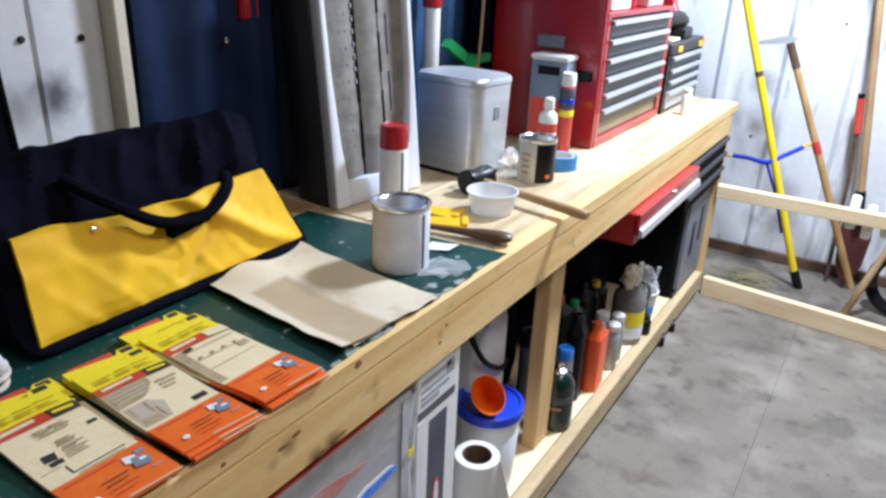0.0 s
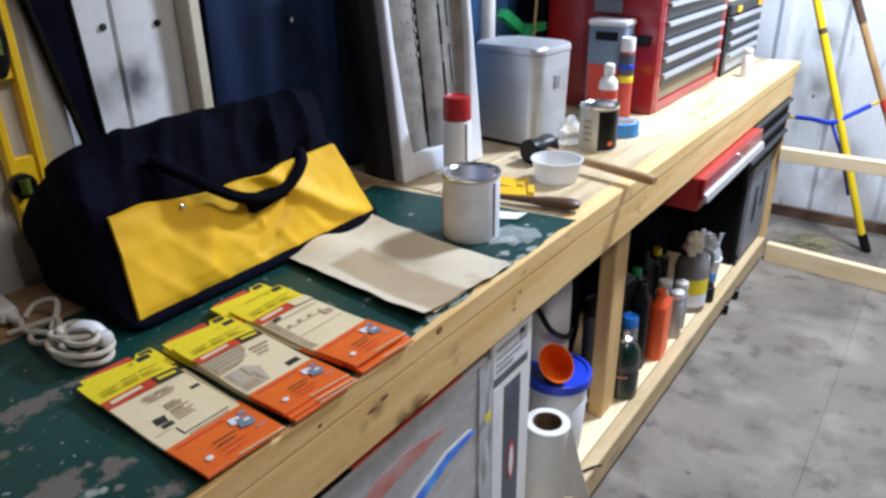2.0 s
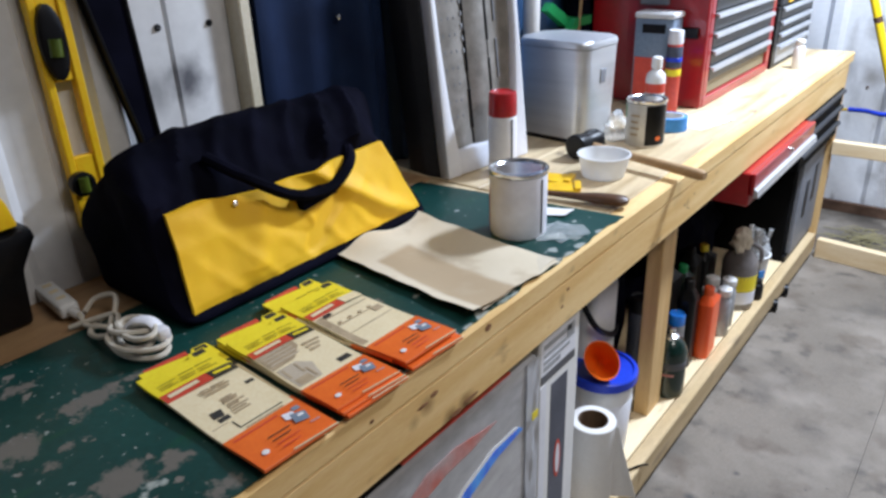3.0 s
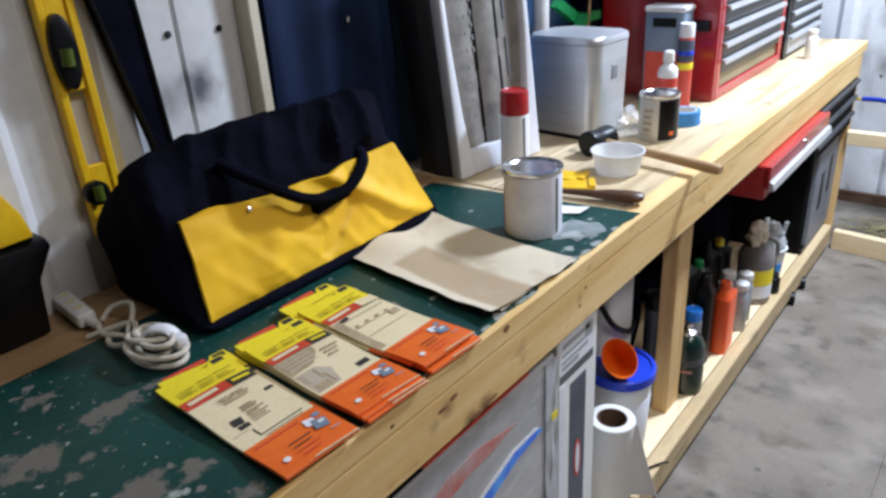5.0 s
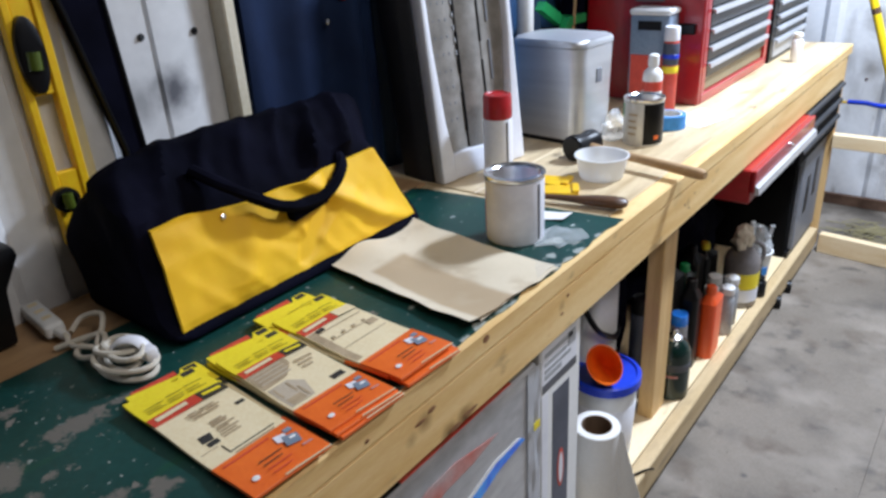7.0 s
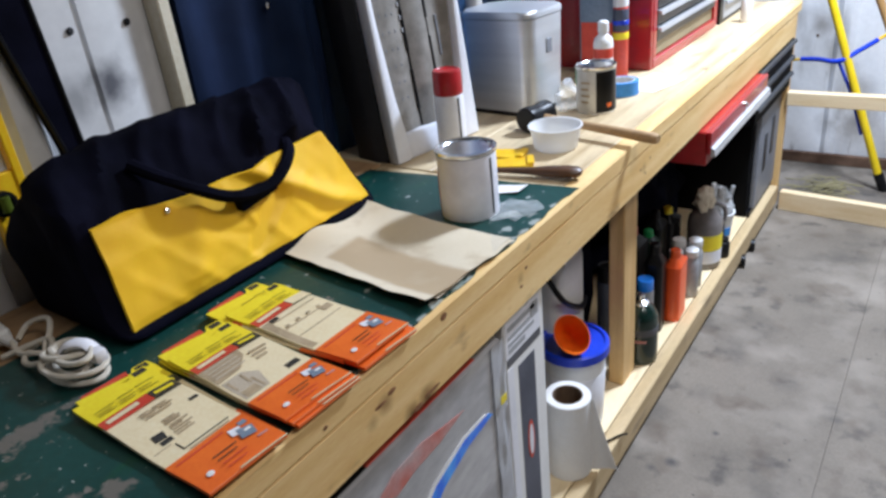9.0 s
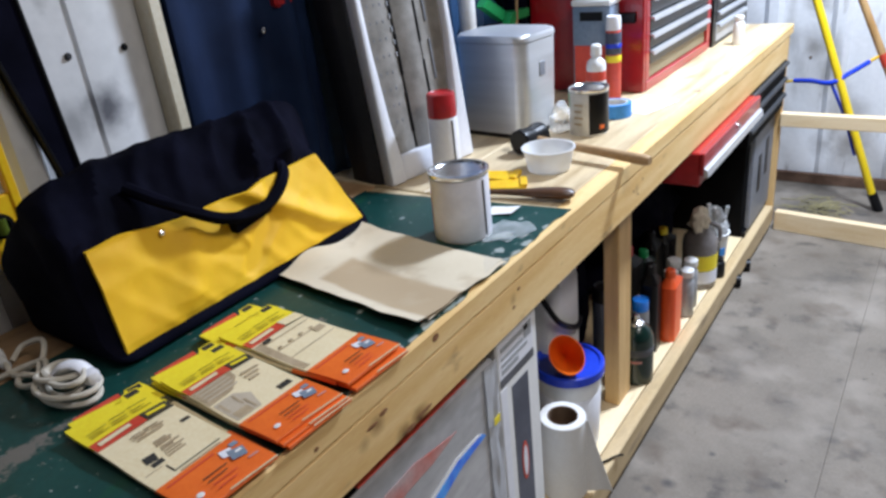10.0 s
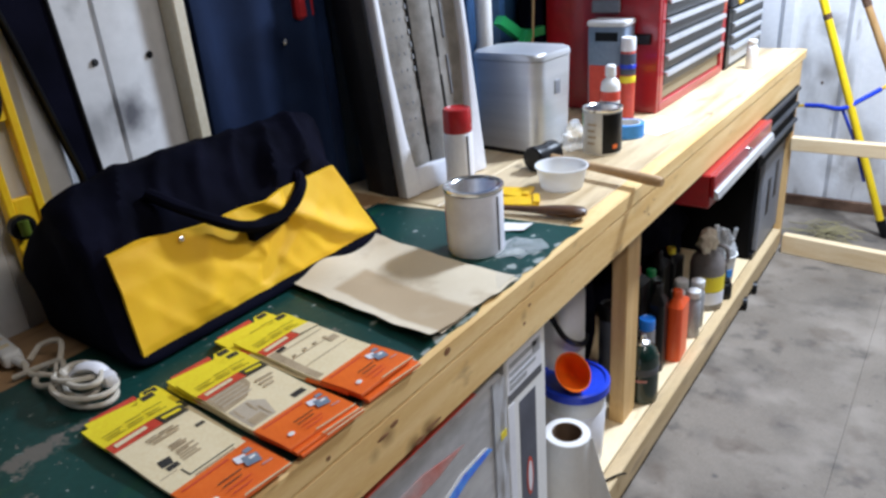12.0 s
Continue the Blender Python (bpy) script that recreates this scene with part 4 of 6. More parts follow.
# rubber mallet
HEAD, END = Vector((-0.258, 3.590, TOP + 0.032)), Vector((0.060, 3.530, TOP + 0.024))
mallet = thing("rubber_mallet", "black rubber mallet with a wooden handle over the bench edge", "mallet", pose(-0.262, 3.585, TOP))
d = (END - HEAD).normalized()
side = Vector((0, 0, 1)).cross(d).normalized()
b = bm_lathe([(0.026, -0.043), (0.030, -0.040), (0.031, -0.026), (0.028, -0.010), (0.028, 0.010), (0.031, 0.026), (0.030, 0.040), (0.026, 0.043)], 28)
b.transform(Matrix.Translation(HEAD) @ side.to_track_quat("Z", "Y").to_matrix().to_4x4())
part("head", b, BLACK, mallet, "black rubber head")
pts = [HEAD - d * 0.034 + (END + d * 0.0 - HEAD + d * 0.034) * k for k in (0, 0.15, 0.4, 0.7, 0.9, 0.97, 1.0)]
part("handle", bm_tube(pts, [0.010, 0.010, 0.0095, 0.011, 0.0125, 0.012, 0.009], 12), STICK, mallet, "plain wooden handle")

# clear tub
cup = thing("plastic_tub", "empty translucent plastic tub on the bench", "tub", pose(-0.160, 3.485, TOP))
b = bm_lathe([(0.045, 0.0), (0.048, 0.003), (0.057, 0.048), (0.060, 0.049), (0.060, 0.052), (0.056, 0.052), (0.0465, 0.005), (0.002, 0.004)], 40, at=(-0.155, 3.482, TOP + 0.001))
part("wall", b, clear("milky_plastic", (0.86, 0.87, 0.88), 0.3, 0.70), cup)

# brush and scrapers
brush = thing("paint_brush", "dark brown wooden handle lying on the painted top", "brush", pose(-0.10, 3.30, TOP + 0.003))
pts = [Vector((-0.205, 3.283, TOP + 0.012)) + (Vector((-0.020, 3.322, TOP + 0.016)) - Vector((-0.205, 3.283, TOP + 0.012))) * k for k in (0, 0.2, 0.45, 0.65, 0.85, 0.96, 1.0)]
part("handle", bm_tube(pts, [0.008, 0.009, 0.012, 0.018, 0.020, 0.017, 0.009], 14, flat=0.6), BROWN_HANDLE, brush)
part("ferrule", bm_box((-0.222, 3.270, TOP + 0.004), (-0.203, 3.296, TOP + 0.018), 0.003), TIN, brush, "metal ferrule")
part("bristles", bm_box((-0.262, 3.266, TOP + 0.004), (-0.222, 3.298, TOP + 0.016), 0.005), BLACK, brush, "dark bristles")
for x, y, a, nm in ((-0.232, 3.395, 12, "wide"), (-0.190, 3.350, 30, "narrow")):
    sp = thing("plastic_spreader", "yellow plastic filler spreader lying flat", "spreader", pose(x, y, TOP + 0.003, 0, 0, a), "spreaders")
    b = bm_prism([(-0.045, -0.022), (0.03, -0.030), (0.042, -0.026), (0.042, 0.026), (0.03, 0.030), (-0.045, 0.022), (-0.052, 0.0)], 0.0, 0.005, axis=2)
    b.transform(sp.matrix_basis)
    part("blade", b, YELLOW, sp)
    b = bm_box((0.028, -0.026, 0.005), (0.044, 0.026, 0.010), 0.002)
    b.transform(sp.matrix_basis)
    part("grip", b, YELLOW, sp)

tag = part("paper_tag", curled_sheet([(-0.150, 3.190), (-0.098, 3.205), (-0.098, 3.245), (-0.155, 3.232)], lambda u, v: TOP + 0.0045 + 0.004 * u * u, 0.0006, 6), PAPER)
tagged(tag, "small white paper tag on green paint", "paper")
b = bmesh.new()
bmesh.ops.create_icosphere(b, subdivisions=3, radius=1)
for v in b.verts:
    k = 1 + 0.5 * noise.noise(v.co * 2.2) + 0.35 * noise.noise(v.co * 5)
    v.co = Vector((-0.068 + 0.042 * v.co.x * k + 0.0, 3.130 + 0.040 * v.co.y * k + 0.012 * v.co.x, TOP + 0.0035 + 0.011 * max(0.0, v.co.z * k + 0.25)))
tagged(part("plastic_bag", b, clear("thin_film", (0.80, 0.84, 0.86), 0.05, 0.20), smooth=False), "crumpled clear plastic bag on the bench", "bag")

tape = thing("tape_roll", "roll of blue masking tape lying flat on the bench", "tape", pose(-0.182, 3.935, TOP))
part("tape", bm_lathe([(0.040, 0.0), (0.046, 0.001), (0.046, 0.037), (0.040, 0.038), (0.036, 0.038), (0.036, 0.0)], 36, at=(-0.182, 3.935, TOP)), TAPE_BLUE, tape)
part("core", bm_lathe([(0.0355, 0.0005), (0.0355, 0.0375), (0.033, 0.0375), (0.033, 0.0005)], 36, at=(-0.182, 3.935, TOP)), PAPER, tape, "white card core")
note = part("paper_sheet", curled_sheet([(-0.205, 3.990), (-0.105, 3.960), (-0.060, 4.105), (-0.165, 4.150)], lambda u, v: TOP + 0.001 + 0.003 * v * v, 0.0005, 8), PAPER)
tagged(note, "white paper sheet lying on the pine top", "paper")


def small_bottle(x, y, z, r, h, body, cap, label, kind="bottle", neck=0.45, group="", band=None):
    c = thing("bottle", label, kind, pose(x, y, z), group)
    part("body", bm_lathe([(r * 0.9, 0), (r, 0.004), (r, h * 0.70), (r * 0.90, h * 0.77), (r * neck, h * 0.83), (r * neck, h * 0.86)], 28, at=(x, y, z)), body, c)
    part("cap", bm_lathe([(r * neck * 1.2, h * 0.85), (r * neck * 1.25, h * 0.87), (r * neck * 1.2, h * 0.98), (r * neck * 0.9, h)], 24, at=(x, y, z)), cap, c)
    if band:
        part("label", bm_lathe([(r * 1.005, h * 0.52), (r * 1.012, h * 0.53), (r * 1.012, h * 0.64), (r * 1.005, h * 0.65)], 28, at=(x, y, z)), band, c)
    return c


small_bottle(-0.225, 3.915, TOP, 0.026, 0.195, WHITE, WHITE, "white plastic glue bottle with a red label", band=CARD_RED)
LX, LY = -0.250, 4.098
lube = spray_can(LX, LY, TOP, 0.022, 0.240, CARD_RED, LABEL_GREY, "tall spray can with blue, yellow and red print", 0.035)
for z0, z1, mt in ((0.112, 0.130, CARD_YELLOW), (0.134, 0.194, DARKBLUE), (0.152, 0.164, BLUE)):
    part("print_band", bm_lathe([(0.0222, z0), (0.0227 + (0.0005 if mt is BLUE else 0), z0 + 0.001), (0.0227 + (0.0005 if mt is BLUE else 0), z1), (0.0222, z1 + 0.001)], 28, at=(LX, LY, TOP)), mt, lube)
wipes = thing("wipe_dispenser", "blue grey metal dispenser box with a red front", "dispenser", pose(-0.35, 4.15, TOP))
part("case", bm_box((-0.380, 4.105, TOP), (-0.262, 4.178, 1.195), 0.006, seg=2), BLUEGREY, wipes)
part("top_rim", bm_box((-0.383, 4.102, 1.195), (-0.259, 4.181, 1.213), 0.005), WHITE, wipes)
part("label", bm_box((-0.373, 4.1025, TOP + 0.03), (-0.270, 4.1045, 1.085), 0.0005), CARD_RED, wipes, "red printed front")
part("slot", bm_box((-0.355, 4.1025, 1.155), (-0.285, 4.1045, 1.180), 0.0005), BLACK, wipes)
white_bottle = small_bottle(-0.110, 4.960, TOP, 0.020, 0.105, WHITE, WHITE, "small white plastic bottle at the far end", neck=0.7)

# stainless bin
bn = thing("step_bin", "small brushed steel box bin with rounded corners", "bin", pose(-0.404, 3.752, TOP, 0, 0, -5))


def rounded_box(sx, sy, z0, z1, r, taper=1.0, n=6):
    def ring(k):
        return [(k * (cx * (sx / 2 - r)) + k * r * math.cos(a), k * (cy * (sy / 2 - r)) + k * r * math.sin(a)) for cx, cy, s in ((1, 1, 0), (-1, 1, 90), (-1, -1, 180), (1, -1, 270)) for a in [radians(s + 90 * i / n) for i in range(n + 1)]]
    b = bmesh.new()
    lo = [b.verts.new((x, y, z0)) for x, y in ring(taper)]
    hi = [b.verts.new((x, y, z1)) for x, y in ring(1.0)]
    m = len(lo)
    for i in range(m):
        b.faces.new((lo[i], lo[(i + 1) % m], hi[(i + 1) % m], hi[i]))
    b.faces.new(lo[::-1])
    b.faces.new(hi)
    return b


def put(b, ob):
    b.transform(ob.matrix_basis)
    return b


part("body", put(rounded_box(0.216, 0.170, 0.012, 0.240, 0.034, 0.95), bn), STEEL, bn)
part("foot_ring", put(rounded_box(0.200, 0.156, 0.0, 0.012, 0.028), bn), BLACK, bn)
lid = rounded_box(0.220, 0.174, 0.242, 0.260, 0.036)
bmesh.ops.bevel(lid, geom=[e for e in lid.edges if all(abs(v.co.z - 0.260) < 1e-5 for v in e.verts)], offset=0.010, segments=3, affect="EDGES", profile=0.5)
part("lid", put(lid, bn), STEEL, bn)
part("badge", put(bm_box((0.1030, -0.010, 0.150), (0.1085, 0.014, 0.185), 0.0008), bn), MID_GREY, bn, "small dark badge")
# Clear lump added to imitate the pale reflection low on the bin's front.
b = bmesh.new()
bmesh.ops.create_icosphere(b, subdivisions=3, radius=1)
for v in b.verts:
    k = 1 + 0.4 * noise.noise(v.co * 2 + Vector((5, 0, 0))) + 0.3 * noise.noise(v.co * 5)
    v.co = Vector((-0.268 + 0.030 * v.co.x * k, 3.790 + 0.05 * v.co.y * k, TOP + 0.001 + 0.060 * max(0.0, v.co.z * k * 0.8 + 0.2)))
tagged(part("plastic_wrap", b, CLEAR, smooth=False), "added clear crumpled lump standing in for the pale reflection on the bin", "wrap")

# ---- heater ----
heater = thing("radiant_heater", "tall radiant heater with white frame and metal grille", "heater", pose(-0.4290, 3.262, TOP + 0.002, -6.6, 0, 80.5))
HM = heater.matrix_basis


def hp(name, b, material, label=""):
    b.transform(HM)
    return part(name, b, material, heater, label)


W, HH = 0.273, 0.54
b = bm_prism([(0.0, 0.0), (0.044, 0.0), (0.042, 0.06), (0.030, 0.14), (0.020, 0.30), (0.016, HH), (0.003, HH)], 0.0, 0.034, axis=1)
bmesh.ops.bevel(b, geom=b.edges[:], offset=0.006, segments=2, affect="EDGES", profile=0.5)
hp("side_bar", b, HEATER_WHITE)
b = bm_prism([(W, 0.0), (W - 0.062, 0.0), (W - 0.058, 0.06), (W - 0.030, 0.13), (W - 0.017, 0.30), (W - 0.013, HH), (W, HH)], 0.0, 0.034, axis=1)
bmesh.ops.bevel(b, geom=b.edges[:], offset=0.006, segments=2, affect="EDGES", profile=0.5)
hp("side_bar", b, HEATER_WHITE)
b = bm_prism([(0.0435, 0.0), (W - 0.061, 0.0), (W - 0.061, 0.060), (0.0435, 0.060)], 0.004, 0.034, axis=1)
bmesh.ops.bevel(b, geom=b.edges[:], offset=0.008, segments=2, affect="EDGES", profile=0.5)
hp("bottom_bar", b, HEATER_WHITE)


def reflector(x0, x1, depth, z0, z1, y0=0.030, n=10):
    pts = [(x0 + (x1 - x0) * i / n, y0 + depth * math.sin(math.pi * i / n)) for i in range(n + 1)]
    return bm_prism(pts + [(x, y + 0.003) for x, y in pts[::-1]], z0, z1, axis=2)


hp("reflector", reflector(0.010, 0.108, -0.008, 0.061, HH, 0.024), MESH_GREY, "perforated metal reflector")
hp("reflector", reflector(0.112, 0.178, -0.008, 0.061, HH, 0.020), MESH_GREY, "polished metal reflector strip")
hp("reflector", reflector(0.182, 0.258, 0.008, 0.061, HH, 0.020), MESH_GREY)
for x, z0, y in ((0.110, 0.10, 0.019), (0.180, 0.16, 0.017), (0.215, 0.20, 0.024)):
    for i in range(3):
        hp("vent_slot", bm_box((x - 0.003, y, z0 + 0.13 * i), (x + 0.003, y + 0.006, z0 + 0.13 * i + 0.09), 0.001), BLACK if x < 0.2 else MID_GREY)
for r in range(11):
    for c in range(3):
        hp("perforation", bm_box((0.042 + 0.018 * c, 0.0152 + 0.0012 * (c != 1), 0.13 + 0.036 * r), (0.046 + 0.018 * c, 0.022, 0.137 + 0.036 * r), 0.001), MID_GREY)
for i in range(9):
    hp("perforation", bm_box((0.1015, 0.0192, 0.27 + 0.027 * i), (0.1065, 0.0250, 0.281 + 0.027 * i), 0.001), PULL_GREY)
b = bm_prism([(0.002, 0.035), (W - 0.002, 0.035), (W - 0.010, 0.100), (W - 0.06, 0.140), (0.03, 0.158), (-0.006, 0.134), (-0.008, 0.070)], 0.0, HH - 0.004, axis=2)
bmesh.ops.bevel(b, geom=b.edges[:], offset=0.004, segments=1, affect="EDGES", profile=0.5)
hp("shell", b, SHELL, "dark charcoal plastic rear shell")

# ---- extension cord ----
cord = thing("extension_cord", "coiled cream extension cord with a white outlet block", "cord", pose(-0.36, 2.44, TOP + 0.003))
bm_m = pose(-0.563, 2.437, TOP + 0.006, 4, 0, -6)
blk = bm_box((-0.070, -0.015, 0.0), (0.040, 0.015, 0.024), 0.006, seg=2)
bmesh.ops.bevel(blk, geom=[e for e in blk.edges if all(v.co.x > 0.02 for v in e.verts)], offset=0.002, segments=1, affect="EDGES", profile=0.5)
blk.transform(bm_m)
ob = part("outlet_block", blk, WHITE, cord, "white three-way outlet block")
for i in range(3):
    q = bm_box((-0.056 + 0.030 * i, -0.006, 0.0243), (-0.046 + 0.030 * i, 0.007, 0.0250))
    q.transform(bm_m)
    part("socket", q, CARD_TAN, ob, "tan socket cover")
b = bm_lathe([(0.008, 0), (0.007, 0.020), (0.005, 0.030)], 10, tilt=Matrix.Rotation(radians(90), 4, "Y"), at=(-0.524, 2.434, TOP + 0.016))
part("strain_relief", b, WHITE, ob)
for i, (cx, cy, rx, ry, turn, z, tip) in enumerate(((-0.352, 2.446, 0.050, 0.028, 0.1, 0.008, 0.0), (-0.362, 2.449, 0.040, 0.022, -0.25, 0.017, 0.3), (-0.346, 2.443, 0.046, 0.030, 0.35, 0.024, -0.25), (-0.366, 2.450, 0.034, 0.024, 0.6, 0.031, 0.5), (-0.352, 2.447, 0.043, 0.020, -0.1, 0.036, -0.4))):
    ring = []
    for k in range(26):
        a = 2 * math.pi * k / 24
        x, y = rx * math.cos(a), ry * math.sin(a)
        ring.append((cx + x * math.cos(turn) - y * math.sin(turn), cy + x * math.sin(turn) + y * math.cos(turn), TOP + 0.003 + max(0.0045, z + 0.010 * tip * math.sin(a + i))))
    part("cable", bm_tube(smooth_path(ring, 2), 0.0042, 7), CORD, cord)
for i, pts in enumerate((((-0.500, 2.434, 0.016), (-0.470, 2.428, 0.010), (-0.440, 2.436, 0.014), (-0.410, 2.452, 0.012), (-0.375, 2.470, 0.014), (-0.330, 2.474, 0.018)),
                         ((-0.510, 2.446, 0.010), (-0.520, 2.470, 0.020), (-0.488, 2.486, 0.030), (-0.455, 2.470, 0.026), (-0.430, 2.448, 0.020), (-0.400, 2.432, 0.010), (-0.360, 2.420, 0.010)),
                         ((-0.490, 2.412, 0.006), (-0.465, 2.440, 0.016), (-0.435, 2.458, 0.026), (-0.405, 2.448, 0.030), (-0.385, 2.436, 0.034), (-0.350, 2.430, 0.036)),
                         ((-0.478, 2.456, 0.006), (-0.450, 2.424, 0.008), (-0.420, 2.418, 0.012), (-0.390, 2.424, 0.022)))):
    part("cable", bm_tube(smooth_path([(x, y, TOP + 0.003 + z) for x, y, z in pts], 6), 0.0042, 7), CORD, cord)
part("tie", bm_tube(smooth_path([(-0.372, 2.432, TOP + 0.030), (-0.358, 2.446, TOP + 0.048), (-0.338, 2.460, TOP + 0.050), (-0.322, 2.466, TOP + 0.036)], 6), 0.010, 8, flat=0.35), LABEL_GREY, cord, "pale grey plastic tie")
part("plug", bm_box((-0.326, 2.452, TOP + 0.026), (-0.304, 2.472, TOP + 0.046), 0.006, seg=2), LABEL_GREY, cord, "pale grey moulded plug")

# ---- things against the wall behind the bench ----
lv = thing("spirit_level", "yellow spirit level hanging against the wall", "level", pose(-0.63, 2.555, 1.03))
LX0, LX1 = -0.640, -0.620
lf = part("frame_edge", bm_box((LX0, 2.525, 1.026), (LX1, 2.538, 1.80), 0.002), YELLOW, lv)
part("frame_edge", bm_box((LX0, 2.570, 1.026), (LX1, 2.584, 1.80), 0.002), YELLOW, lv)
for z0, z1 in ((1.026, 1.147), (1.266, 1.45), (1.56, 1.60)):
    part("web", bm_box((LX0 + 0.003, 2.538, z0), (LX1 - 0.003, 2.570, z1), 0.002), YELLOW, lv)
b = bm_lathe([(1.0, -0.006), (1.0, 0.010), (0.8, 0.013)], 28)
b.transform(Matrix.Translation((LX1, 2.547, 1.326)) @ Matrix.Rotation(radians(90), 4, "Y") @ Matrix.Diagonal((0.056, 0.020, 1, 1)))
hold = part("vial_holder", b, BLACK, lv, "black oval vial holder")
VIAL = mat("vial_liquid", (0.05, 0.075, 0.01), (0.08, 0.11, 0.015), 30, 0.2)
part("vial", bm_tube([(LX1 + 0.010, 2.545, 1.306), (LX1 + 0.010, 2.547, 1.332)], 0.011, 14), VIAL, hold, "green liquid vial")
b = bm_lathe([(0.018, -0.006), (0.020, 0.0), (0.020, 0.012), (0.014, 0.013), (0.013, 0.004)], 24)
b.transform(Matrix.Translation((LX1 + 0.002, 2.536, 1.106)) @ Matrix.Rotation(radians(90), 4, "Y"))
hold2 = part("vial_holder", b, BLACK, lv, "black round vial holder")
part("vial", bm_tube([(LX1 + 0.014, 2.536, 1.094), (LX1 + 0.014, 2.536, 1.118)], 0.009, 12), VIAL, hold2, "green liquid vial")
sheath = thing("saw_sheath", "black tapered saw sheath leaning on the wall behind the bag", "sheath", pose(-0.62, 2.68, TOP))
part("pocket", bm_prism([(2.660, 0.934), (2.710, 0.934), (2.688, 1.155), (2.677, 1.376), (2.660, 1.70), (2.530, 1.70), (2.604, 1.376), (2.648, 1.155)], -0.625, -0.612, axis=0), BLACK_CLOTH, sheath)
for rim in (((2.706, 0.934), (2.684, 1.155), (2.673, 1.376), (2.656, 1.70)), ((2.664, 0.934), (2.652, 1.155), (2.608, 1.376), (2.534, 1.70))):
    part("edge_binding", bm_tube([(-0.6115, y, z) for y, z in rim], 0.004, 6), BLACK, sheath, "black edge binding")
dr = thing("cordless_tool", "black and yellow power tool standing by the wall", "tool", pose(-0.59, 2.36, TOP))
b = bm_prism([(2.28, 0.935), (2.392, 0.935), (2.400, 1.02), (2.428, 1.065), (2.424, 1.082), (2.405, 1.084), (2.395, 1.076), (2.30, 1.08), (2.27, 1.00)], -0.635, -0.560, axis=0)
bmesh.ops.bevel(b, geom=b.edges[:], offset=0.005, segments=2, affect="EDGES", profile=0.5)
part("base", b, BLACK, dr)
b = bm_prism([(2.29, 1.082), (2.412, 1.086), (2.404, 1.125), (2.376, 1.18), (2.34, 1.21), (2.29, 1.21)], -0.630, -0.565, axis=0)
bmesh.ops.bevel(b, geom=b.edges[:], offset=0.005, segments=2, affect="EDGES", profile=0.5)
part("housing", b, YELLOW, dr)


def screw(x, y, z, material, axis="Y", angle=90):
    b = bm_lathe([(0.006, 0), (0.0065, 0.002), (0.005, 0.003), (0.004, 0.005)], 10)
    b.transform(Matrix.Translation((x, y, z)) @ Matrix.Rotation(radians(angle), 4, axis))
    return b


part("siding_screw", screw(WALL_X + 0.0005, 2.846, 1.318, None), BLACK, wa)
part("siding_screw", screw(WALL_X + 0.0005, 2.742, 1.322, None), SHELL, wa)
NAVY_CLOTH = mat("navy_cloth", (0.0042, 0.011, 0.036), (0.010, 0.023, 0.066), 6, 0.75, 0, 0.4, 400, spec=0.15)


def hanging_coat():
    coat = thing("work_coat", "dark navy work coat hanging in folds on the wall", "coat", pose(-0.62, 3.10, 1.70))
    b = bmesh.new()
    ny, nz, rows = 44, 16, []
    for i in range(ny + 1):
        t = i / ny
        row = []
        for j in range(nz + 1):
            k = j / nz
            y = 2.926 + t * (0.350 + 0.008 * math.sin(k * 5))
            fold = 0.006 * math.sin(t * 17 + 0.9 * math.sin(k * 3)) + 0.006 * noise.noise(Vector((t * 7, k * 3, 0))) + 0.030 * math.exp(-((t - 0.76) / 0.10) ** 2)
            row.append(b.verts.new((-0.620 + fold, y, 0.945 + 0.765 * k)))
        rows.append(row)
    for i in range(ny):
        for j in range(nz):
            b.faces.new((rows[i][j], rows[i + 1][j], rows[i + 1][j + 1], rows[i][j + 1]))
    ext = bmesh.ops.extrude_face_region(b, geom=b.faces[:])
    for v in ext["geom"]:
        if isinstance(v, bmesh.types.BMVert):
            v.co.x = min(v.co.x - 0.010, -0.636)
    part("cloth", b, NAVY_CLOTH, coat)
    k = bm_lathe([(0.006, 0), (0.006, 0.003), (0.004, 0.004)], 12)
    k.transform(Matrix.Translation((-0.611, 3.135, 1.297)) @ Matrix.Rotation(radians(90), 4, "Y"))
    part("button", k, TIN, coat, "small pale metal button")
    part("tab", bm_box((-0.616, 3.165, 1.335), (-0.590, 3.215, 1.42), 0.006), RED_CAP, coat, "dark red cloth tab")
    part("peg", bm_tube([(-0.648, 3.10, 1.70), (-0.58, 3.10, 1.712)], 0.010, 10), STICK, coat, "wooden wall peg")


hanging_coat()
pvc = thing("white_pipe", "white plastic pipe with a red cap against blue siding", "pipe", pose(-0.60, 3.88, TOP))
part("pipe", bm_lathe([(0.023, 0), (0.024, 0.002), (0.024, 0.405)], 24, at=(-0.600, 3.885, TOP)), WHITE, pvc)
part("cap", bm_lathe([(0.024, 0.406), (0.028, 0.408), (0.028, 0.45), (0.022, 0.455)], 24, at=(-0.600, 3.885, TOP)), RED_CAP, pvc)
clamp = thing("spring_clamp", "green plastic spring clamp behind the bin", "clamp", pose(-0.585, 4.02, 1.14))
part("jaw", bm_prism([(3.935, 1.225), (3.960, 1.245), (4.060, 1.195), (4.150, 1.185), (4.150, 1.160), (4.050, 1.165)], -0.600, -0.575, axis=0), GREENP, clamp)
part("jaw", bm_prism([(3.985, 1.110), (4.010, 1.100), (4.080, 1.165), (4.165, 1.165), (4.165, 1.190), (4.060, 1.190)], -0.574, -0.552, axis=0), GREENP, clamp)
